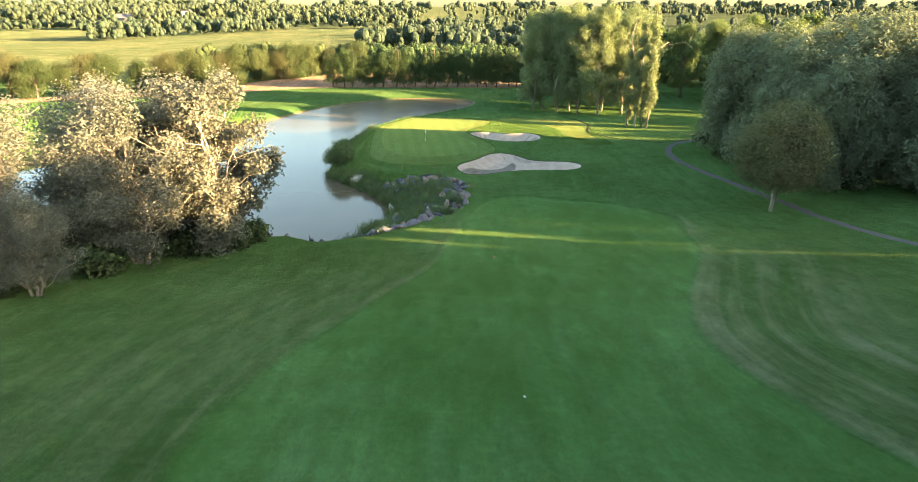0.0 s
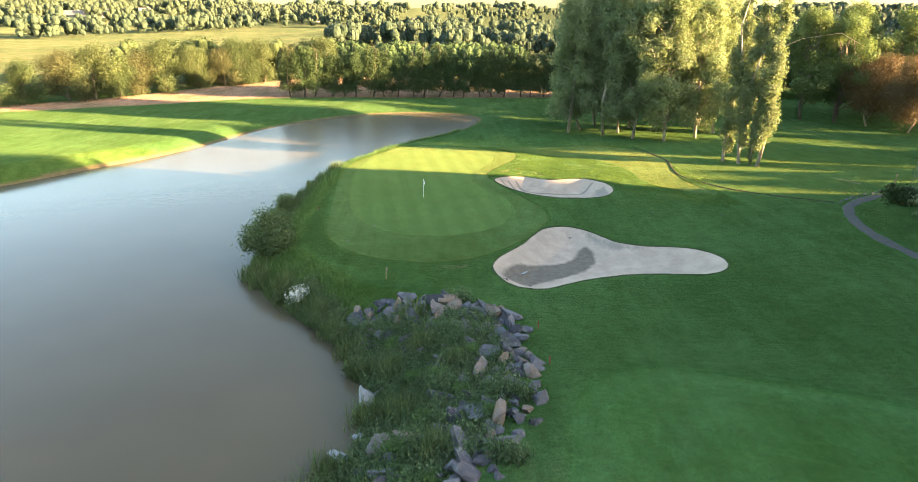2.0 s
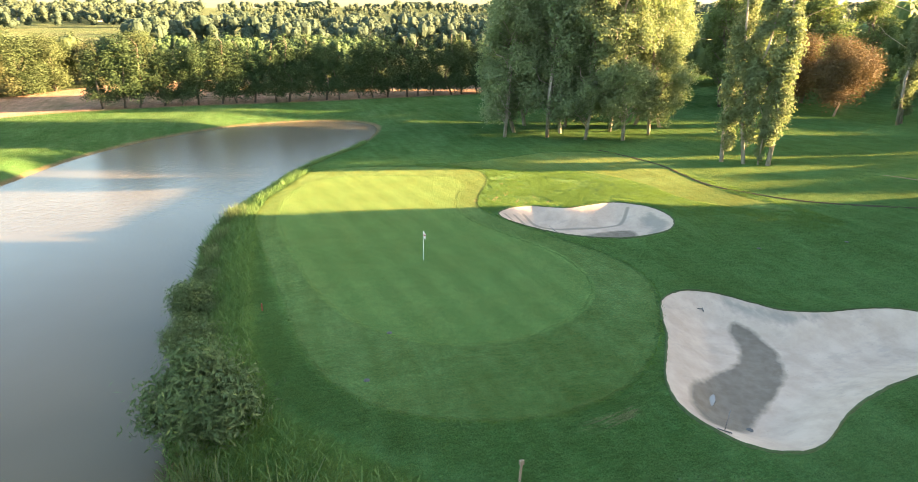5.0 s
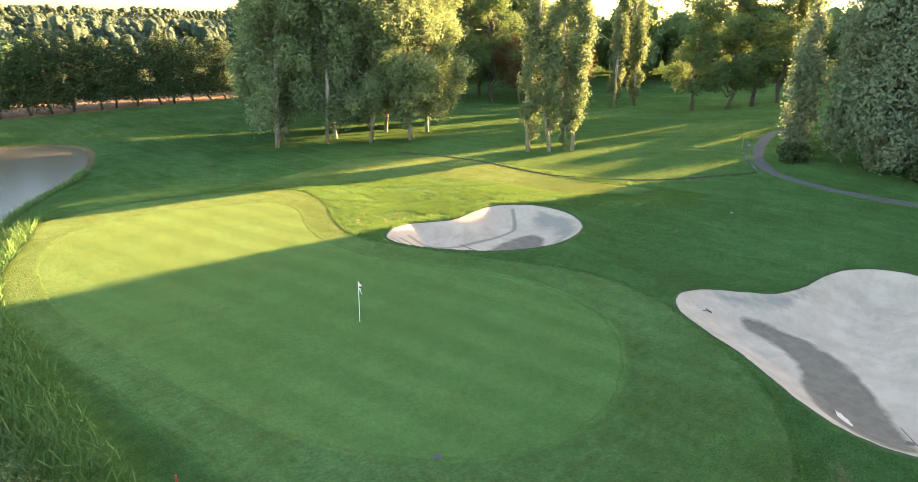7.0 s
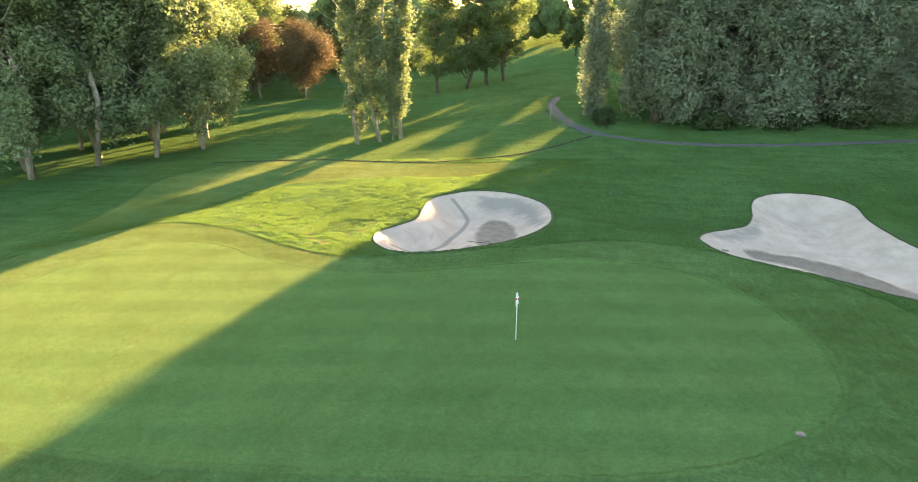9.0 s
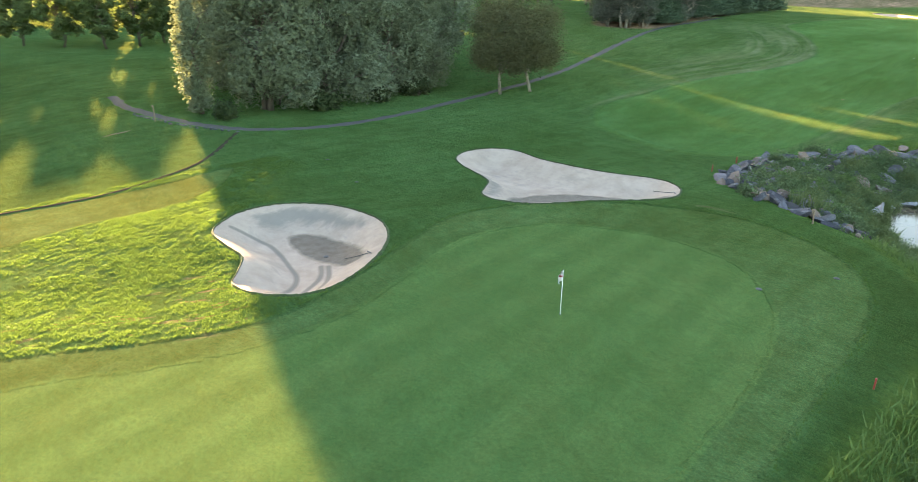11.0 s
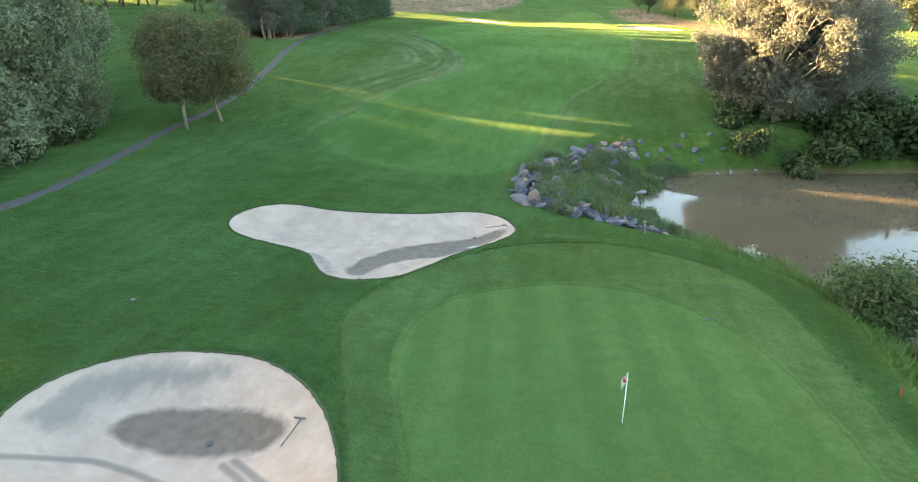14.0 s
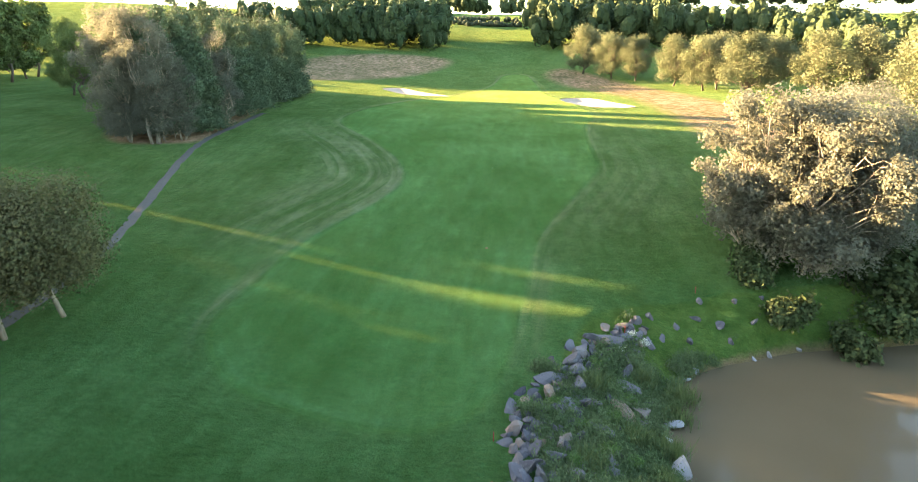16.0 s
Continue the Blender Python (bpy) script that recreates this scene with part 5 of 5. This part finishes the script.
# ---- course furniture ----
def box(bm, lo, hi, bevel=0.0):
    m = bmesh.ops.create_cube(bm, size=1.0)
    for v in m["verts"]:
        v.co = Vector([(a + b) / 2 + c * (b - a) for a, b, c in zip(lo, hi, v.co)])
    if bevel:
        bmesh.ops.bevel(bm, geom=list({e for v in m["verts"] for e in v.link_edges}), offset=bevel, segments=1, affect="EDGES")


def disc(bm, radius, lo, hi, sides=20):
    m = bmesh.ops.create_cone(bm, cap_ends=True, segments=sides, radius1=radius, radius2=radius * 0.94, depth=hi - lo)
    for v in m["verts"]:
        v.co.z += (lo + hi) / 2


def build_flag():
    x, y = -5.8, 117.6
    base = thing("flagstick", x, y, ground_z(x, y), "white golf flagstick with limp white flag in the hole", "flagstick")
    bm = bmesh.new()
    tube(bm, [(0, 0, -0.1), (0, 0, 1.0), (0.006, 0, 2.13)], [0.018, 0.016, 0.013], 8)
    part("pole", bm, M_WHITE, base, smooth=True)
    bm = bmesh.new()
    grid = [[bm.verts.new((0.015 + 0.19 * u + 0.03 * math.sin(9 * u + 2 * w), 0.07 * math.sin(7 * u + 3 * w), 2.10 - 0.42 * w - 0.30 * u ** 1.3)) for w in (0, 0.25, 0.5, 0.75, 1)] for u in (0, 0.25, 0.5, 0.75, 1)]
    for i in range(4):
        for j in range(4):
            bm.faces.new((grid[i][j], grid[i + 1][j], grid[i + 1][j + 1], grid[i][j + 1]))
    bmesh.ops.solidify(bm, geom=bm.faces[:], thickness=0.006)
    flag = part("flag", bm, M_WHITE, base, "limp white cloth flag", True)
    bm = bmesh.new()
    box(bm, (0.03, -0.09, 1.78), (0.15, 0.09, 1.86), 0.01)
    part("emblem", bm, M_RED, flag, "red printed emblem bar")
    bm = bmesh.new()
    disc(bm, 0.056, 0.0, 0.008)
    part("cup", bm, M_BLACK, base)
    return base


def build_peg(x, y, high=0.62):
    base = thing("hazard_peg", x, y, ground_z(x, y), "short red-painted wooden hazard peg in the turf", "peg", "red hazard pegs")
    bm = bmesh.new()
    box(bm, (-0.03, -0.03, -0.15), (0.03, 0.03, high - 0.12), 0.006)
    part("stake", bm, M_RED, base)
    bm = bmesh.new()
    box(bm, (-0.033, -0.033, high - 0.12), (0.033, 0.033, high), 0.01)
    part("cap", bm, M_RED, base)


def build_rake(x, y, turn, long=1.7):
    base = thing("bunker_rake", x, y, ground_z(x, y) + 0.06, "dark-handled bunker rake lying on the sand", "rake", "bunker rakes", turn=turn)
    bm = bmesh.new()
    tube(bm, [(0, 0, 0.03), (long * 0.5, 0.01, 0.05), (long, 0, 0.10)], [0.022, 0.02, 0.018], 7)
    part("handle", bm, M_BLACK, base, smooth=True)
    bm = bmesh.new()
    box(bm, (-0.04, -0.30, 0.01), (0.02, 0.30, 0.05), 0.008)
    for i in range(9):
        box(bm, (-0.02, -0.28 + 0.07 * i - 0.008, -0.05), (0.0, -0.28 + 0.07 * i + 0.008, 0.02))
    part("head", bm, M_BLACK, base)


def build_cover(name, x, y, radius, material, label, category, group, lift=0.02):
    base = thing(name, x, y, ground_z(x, y), label, category, group)
    bm = bmesh.new()
    disc(bm, radius, -0.03, lift)
    part("plate", bm, material, base)
    bm = bmesh.new()
    disc(bm, radius * 0.55, lift, lift + 0.012)
    part("boss", bm, material, base)


def build_post(x, y, high, label, name="wooden_post", lean=3):
    base = thing(name, x, y, ground_z(x, y), label, "post")
    bm = bmesh.new()
    tube(bm, [(0, 0, -0.2), (0.01 * lean, 0, high * 0.6), (0.02 * lean, 0.01, high)], [0.05, 0.048, 0.04], 8)
    part("shaft", bm, M_WOOD, base)
    bm = bmesh.new()
    box(bm, (0.02 * lean - 0.09, -0.02, high - 0.22), (0.02 * lean + 0.09, 0.10, high - 0.04), 0.01)
    part("plate", bm, M_WOOD, base)


build_flag()
for px, py in ((2.4, 87.3), (2.4, 82.8), (-8.1, 67.6), (-15.4, 61.4)):
    build_peg(px, py)
build_peg(-16.9, 113.4, 0.45)
build_rake(5.9, 119.6, 90)
build_rake(1.1, 95.6, 40, 1.6)
build_rake(8.6, 106.0, 150, 1.3)


def build_puddle(x, y, long, wide, turn):
    """A thin sheet of rain water lying in the hollow of the sand."""
    gen = np.random.default_rng(3)
    base = thing("puddle", x, y, ground_z(x, y) + 0.045, "shallow rain puddle on the damp bunker floor", "puddle", turn=turn)
    bm = bmesh.new()
    rim = [(math.cos(a) * long * 0.5 * (1 + 0.18 * gen.normal()), math.sin(a) * wide * 0.5 * (1 + 0.22 * gen.normal())) for a in np.linspace(0, 6.283, 19)[:-1]]
    top = [bm.verts.new((u, w, 0.012)) for u, w in rim]
    low = [bm.verts.new((u * 1.03, w * 1.03, -0.03)) for u, w in rim]
    bm.faces.new(top)
    for i in range(len(rim)):
        bm.faces.new((low[i], low[(i + 1) % len(rim)], top[(i + 1) % len(rim)], top[i]))
    part("water_sheet", bm, M_PUDDLE, base)


build_puddle(2.9, 98.4, 1.1, 0.32, 40)
build_cover("sand_drain", 9.3, 120.4, 0.17, M_BLACK, "small dark drain grating in the damp sand", "drain cover", "bunker drains", 0.06)
build_cover("sand_drain", 3.2, 96.2, 0.17, M_BLACK, "small dark drain grating in the damp sand", "drain cover", "bunker drains", 0.06)
for px, py in ((25.4, 110.4), (-10.5, 108.2), (-12.6, 104.0), (18.6, 112.0)):
    build_cover("sprinkler_cover", px, py, 0.16, M_BLACK, "dark round sprinkler cover set in turf", "sprinkler", "sprinkler covers", 0.015)
build_cover("distance_marker", 3.5, 26.7, 0.065, M_WHITE, "white round distance marker in the fairway", "marker", "distance markers")
build_cover("distance_marker", 3.6, 53.6, 0.14, M_RED, "red round distance marker in the fairway", "marker", "distance markers")
build_post(-8.5, 95.6, 0.95, "weathered wooden post at the top of the bank", lean=4)
build_post(48.2, 117.0, 1.75, "weathered wooden post beside the path bend")


def build_plank():
    base = thing("driftwood_plank", -8.2, 82.9, 0.42, "bleached plank leaning on a stone at the water", "plank", turn=35)
    bm = bmesh.new()
    box(bm, (-0.5, -0.08, 0.0), (0.5, 0.08, 0.05), 0.012)
    bmesh.ops.rotate(bm, verts=bm.verts[:], cent=(0, 0, 0), matrix=Matrix.Rotation(radians(-22), 3, "Y"))
    part("board", bm, M_PALE_STONE, base)
    base = thing("fallen_branch", 46.0, 121.0, ground_z(46, 121) + 0.03, "thin pale fallen branch lying in the grass", "branch", turn=118)
    bm = bmesh.new()
    tube(bm, [(-2, 0, 0), (-0.5, 0.08, 0.03), (1, -0.05, 0.02), (2.2, 0.1, 0.0)], [0.05, 0.045, 0.035, 0.02], 6)
    part("stem", bm, M_WOOD, base, smooth=True)


build_plank()


def build_edging():
    gen = np.random.default_rng(12)
    line = dense(PATH_LINE, 0.42)
    way = np.gradient(line, axis=0)
    side = np.stack([-way[:, 1], way[:, 0]], 1)
    side /= np.linalg.norm(side, axis=1, keepdims=True)
    base = thing("path_edging", 0, 0, 0, "row of small grey edging stones along the path bend", "edging stones")
    edge = line - side * 1.1
    edge_z = land(edge[:, 0], edge[:, 1])
    for p, q, zz in zip(line, side, edge_z):
        if 39.5 < p[0] < 54 and p[1] > 110:
            c = p - q * (1.15 + gen.normal() * 0.12)
            ob = put_boulder(float(c[0]), float(c[1]), float(gen.uniform(0.22, 0.42)), gen, base, z=float(zz))
            ob.name = "stone"


build_edging()


# ---- the far country ----
def lumps(centers, radii, gen):
    """Dense uneven leaf masses: small closed boxes rounded to lumps, joined."""
    line = np.linspace(-1, 1, 4)
    faces, verts = [], {}
    for ax in range(3):
        for side in (-1, 1):
            for i in range(3):
                for j in range(3):
                    ring = []
                    for u, w in ((i, j), (i + 1, j), (i + 1, j + 1), (i, j + 1)):
                        p = [0, 0, 0]
                        p[ax], p[(ax + 1) % 3], p[(ax + 2) % 3] = side, line[u], line[w]
                        ring.append(verts.setdefault(tuple(np.round(p, 3)), len(verts)))
                    faces.append(ring if side > 0 else ring[::-1])
    shape = np.array(list(verts))
    shape /= np.linalg.norm(shape, axis=1, keepdims=True)
    n, m = len(centers), len(shape)
    v = centers[:, None, :] + shape[None] * radii[:, None, :] * gen.uniform(0.85, 1.10, (n, m, 1))
    f = (np.arange(n) * m)[:, None, None] + np.array(faces)[None]
    return v.reshape(-1, 3), f.reshape(-1, 4)


def woods(name, places, heights, material, label, leaf=0.55, count=70, squat=0.75, seed=3, wide=0.36):
    """Far trees, too many to count, as leaf masses in one mesh."""
    gen = np.random.default_rng(seed)
    places, heights = np.array(places, float), np.array(heights, float)
    n = len(places)
    z = open_ground(places[:, 0], places[:, 1])
    near = (np.abs(places[:, 0]) < 400) & (np.abs(places[:, 1]) < 500)
    if near.any():
        z[near] = land(places[near, 0], places[near, 1])
    lobe = 6
    t = np.repeat(np.arange(n), lobe)
    r = heights[t] * wide
    c = np.column_stack([places[t] + gen.normal(size=(n * lobe, 2)) * r[:, None] * 0.42, z[t] + heights[t] * gen.uniform(0.30, 0.82, n * lobe)])
    k = np.repeat(np.arange(n * lobe), max(1, count // lobe))
    way = gen.normal(size=(len(k), 3))
    way /= np.linalg.norm(way, axis=1, keepdims=True)
    rr = r[k][:, None] * np.array([0.62, 0.62, squat]) * gen.uniform(0.75, 1.05, (len(k), 1))
    p = c[k] + way * rr
    low = p[:, 2] > z[t][k] + 0.1
    v, f = leaf_quads(p[low], (heights[t][k] * leaf * 0.16)[low], gen, way[low], 0.2, 1.3)
    hearts, mesh = lumps(c, r[:, None] * np.array([0.44, 0.44, squat * 0.74]), gen)
    v, f = np.concatenate([v, hearts]), np.concatenate([f, mesh + len(v)])
    return stuff(name, v, f, material, label, "woodland")


def scatter(gen, n, lo, hi):
    return np.column_stack([gen.uniform(lo[0], hi[0], n), gen.uniform(lo[1], hi[1], n)])


def along(gen, n, points, spread):
    p = np.array(points, float)
    d = np.concatenate([[0], np.cumsum(np.linalg.norm(np.diff(p, axis=0), axis=1))])
    s = np.sort(gen.uniform(0, d[-1], n))
    return np.column_stack([np.interp(s, d, p[:, 0]), np.interp(s, d, p[:, 1])]) + gen.normal(size=(n, 2)) * spread


def build_far():
    gen = np.random.default_rng(21)
    p = scatter(gen, 120, (-40, 248), (24, 280))
    woods("conifer_plantation", p, gen.uniform(8, 10.5, len(p)), L_CONIFER, "dense dark conifer plantation beyond the windbreak", 0.25, 420, 1.0, 1, 0.26)
    p = np.vstack([along(gen, 22, [(-74, 236), (-58, 246), (-40, 256)], 3), along(gen, 12, [(-88, 232), (-66, 242)], 3)])
    woods("tall_hedge_trees", p, gen.uniform(9, 13, len(p)), L_HEDGE, "tall yellow-green trees above the hedge", 0.17, 900, 0.9, 2, 0.3)
    p = along(gen, 34, [(58, 222), (80, 214), (120, 202), (160, 190)], 4)
    woods("tall_wood_edge", p, gen.uniform(12, 18, len(p)), L_OAK, "tall broadleaf wood edge beyond the turf", 0.16, 1000, 0.9, 13, 0.32)
    p = np.vstack([along(gen, 110, [(150, 200), (190, 150), (205, 100), (215, 40), (205, -60), (190, -140)], 9), along(gen, 30, [(130, 178), (170, 160)], 8)])
    woods("wood_edge", p, gen.uniform(13, 20, len(p)), L_OAK, "dark mixed wood behind the course", 0.30, 340, 0.9, 3, 0.32)
    p = np.vstack([along(gen, 120, [(-700, 560), (-420, 640), (-150, 690), (60, 700)], 10), along(gen, 60, [(-260, 470), (-180, 640)], 8), along(gen, 90, [(40, 420), (180, 470), (420, 520)], 14),
                   along(gen, 60, [(-60, 520), (90, 620), (260, 700)], 12), along(gen, 40, [(-20, 330), (60, 345), (120, 330)], 10), along(gen, 40, [(170, 300), (330, 340)], 12),
                   along(gen, 70, [(-60, 372), (60, 392), (200, 362)], 5), along(gen, 80, [(-40, 452), (120, 472), (300, 432)], 7)])
    woods("hedgerow_trees", p, gen.uniform(8, 15, len(p)), L_FAR, "rows of trees between far fields", 0.28, 200, 0.8, 4)
    p = np.vstack([scatter(gen, 1300, (-1100, 720), (-60, 1250)), scatter(gen, 160, (-200, 900), (700, 1500)), scatter(gen, 120, (300, 500), (1200, 1200))])
    woods("far_woods", p, gen.uniform(10, 19, len(p)), L_FAR, "wooded country round a far village", 0.36, 120, 0.8, 5)
    p = np.vstack([along(gen, 150, [(-2400, 1500), (-900, 1900), (400, 1950), (2000, 1500)], 70), along(gen, 150, [(-2600, 2300), (0, 2900), (2600, 2200)], 130), along(gen, 90, [(1500, 900), (2300, 0), (1900, -900)], 80)])
    woods("horizon_woods", p, gen.uniform(16, 30, len(p)), L_FAR, "woods along the horizon", 0.6, 40, 0.6, 6, 0.7)
    # the hill to the south
    p = np.vstack([scatter(gen, 130, (32, -215), (92, -166)), scatter(gen, 60, (85, -190), (150, -120))])
    woods("hill_wood", p, gen.uniform(14, 20, len(p)), L_PINE, "dark wood of pines on the hillside", 0.34, 250, 1.0, 7, 0.26)
    p = np.vstack([scatter(gen, 100, (-70, -235), (-14, -178)), along(gen, 60, [(-60, -200), (-105, -190), (-150, -150)], 8), along(gen, 70, [(-110, -120), (-170, -70), (-230, -20)], 12)])
    woods("slope_wood", p, gen.uniform(13, 22, len(p)), L_PINE, "dark mixed wood on the slope behind the round trees", 0.34, 250, 0.95, 8, 0.3)
    p = np.vstack([along(gen, 40, [(120, -330), (40, -340), (-40, -350)], 9), along(gen, 22, [(-90, -240), (-70, -300)], 8)])
    woods("ridge_wood", p, gen.uniform(9, 14, len(p)), L_PINE, "low trees along the ridge", 0.6, 90, 0.8, 9)
    p = np.vstack([along(gen, 30, [(-8, -262), (14, -268), (34, -262)], 2), along(gen, 26, [(-6, -246), (30, -250)], 1.5)])
    woods("ridge_shrubs", p, gen.uniform(1.6, 2.6, len(p)), L_FAR, "rows of low shrubs on the hilltop", 0.8, 60, 0.8, 10, 0.8)


build_far()
stand("umbrella_pine", PINE, [(-92, -322, 1.0), (-100, -326, 1.0), (-110, -330, 1.05), (-120, -330, 0.95), (-70, -300, 1.0), (-78, -304, 1.1), (-150, -330, 1.0), (-162, -332, 1.05), (-174, -330, 1.0), (-186, -326, 0.95), (-205, -320, 1.0), (-222, -300, 1.1), (-236, -300, 1.0)],
      "flat-topped pine standing on the ridge", "pines on the ridge", 2)


def build_house(x, y, long, deep, high, turn, seed):
    gen = np.random.default_rng(seed)
    z = float(open_ground(np.array([x]), np.array([y]))[0])
    base = thing("house", x, y, z - 0.3, "far rendered house with grey slate gable roof", "house", "village houses", turn=turn)
    bm = bmesh.new()
    box(bm, (-long / 2, -deep / 2, 0), (long / 2, deep / 2, high))
    part("wall", bm, M_PLASTER, base)
    bm = bmesh.new()
    a = [bm.verts.new(v) for v in ((-long / 2 - 0.4, -deep / 2 - 0.4, high), (long / 2 + 0.4, -deep / 2 - 0.4, high), (long / 2 + 0.4, deep / 2 + 0.4, high), (-long / 2 - 0.4, deep / 2 + 0.4, high),
                                   (-long / 2 - 0.4, 0, high + deep * 0.48), (long / 2 + 0.4, 0, high + deep * 0.48))]
    for q in ((0, 1, 5, 4), (2, 3, 4, 5), (0, 4, 3), (1, 2, 5), (0, 3, 2, 1)):
        bm.faces.new([a[i] for i in q])
    roof = part("roof", bm, M_SLATE, base)
    bm = bmesh.new()
    box(bm, (long * 0.3, -0.4, high + deep * 0.2), (long * 0.3 + 0.9, 0.4, high + deep * 0.48 + 1.2))
    part("chimney", bm, M_PLASTER, roof)
    for k in range(4):
        bm = bmesh.new()
        cx = -long / 2 + long * (k + 0.5) / 4
        box(bm, (cx - 0.6, -deep / 2 - 0.06, high * 0.4), (cx + 0.6, -deep / 2 + 0.05, high * 0.75))
        part("window", bm, M_GLASS_DARK, base)


for i, (hx, hy, hl, hd, hh, ht) in enumerate(((-455, 790, 16, 8, 5, 12), (-425, 800, 12, 8, 6, -20), (-395, 785, 22, 10, 4, 8), (-360, 800, 26, 12, 4, 4), (-330, 815, 12, 8, 6, 30), (-300, 900, 14, 9, 6, -12),
                                              (-270, 880, 12, 8, 6, 20), (-240, 905, 16, 9, 6, 5), (-215, 870, 11, 8, 5, -30), (-150, 890, 14, 9, 5, 16), (-480, 770, 10, 8, 6, 40), (-20, 760, 20, 10, 4, 6))):
    build_house(hx, hy, hl, hd, hh, ht, i)
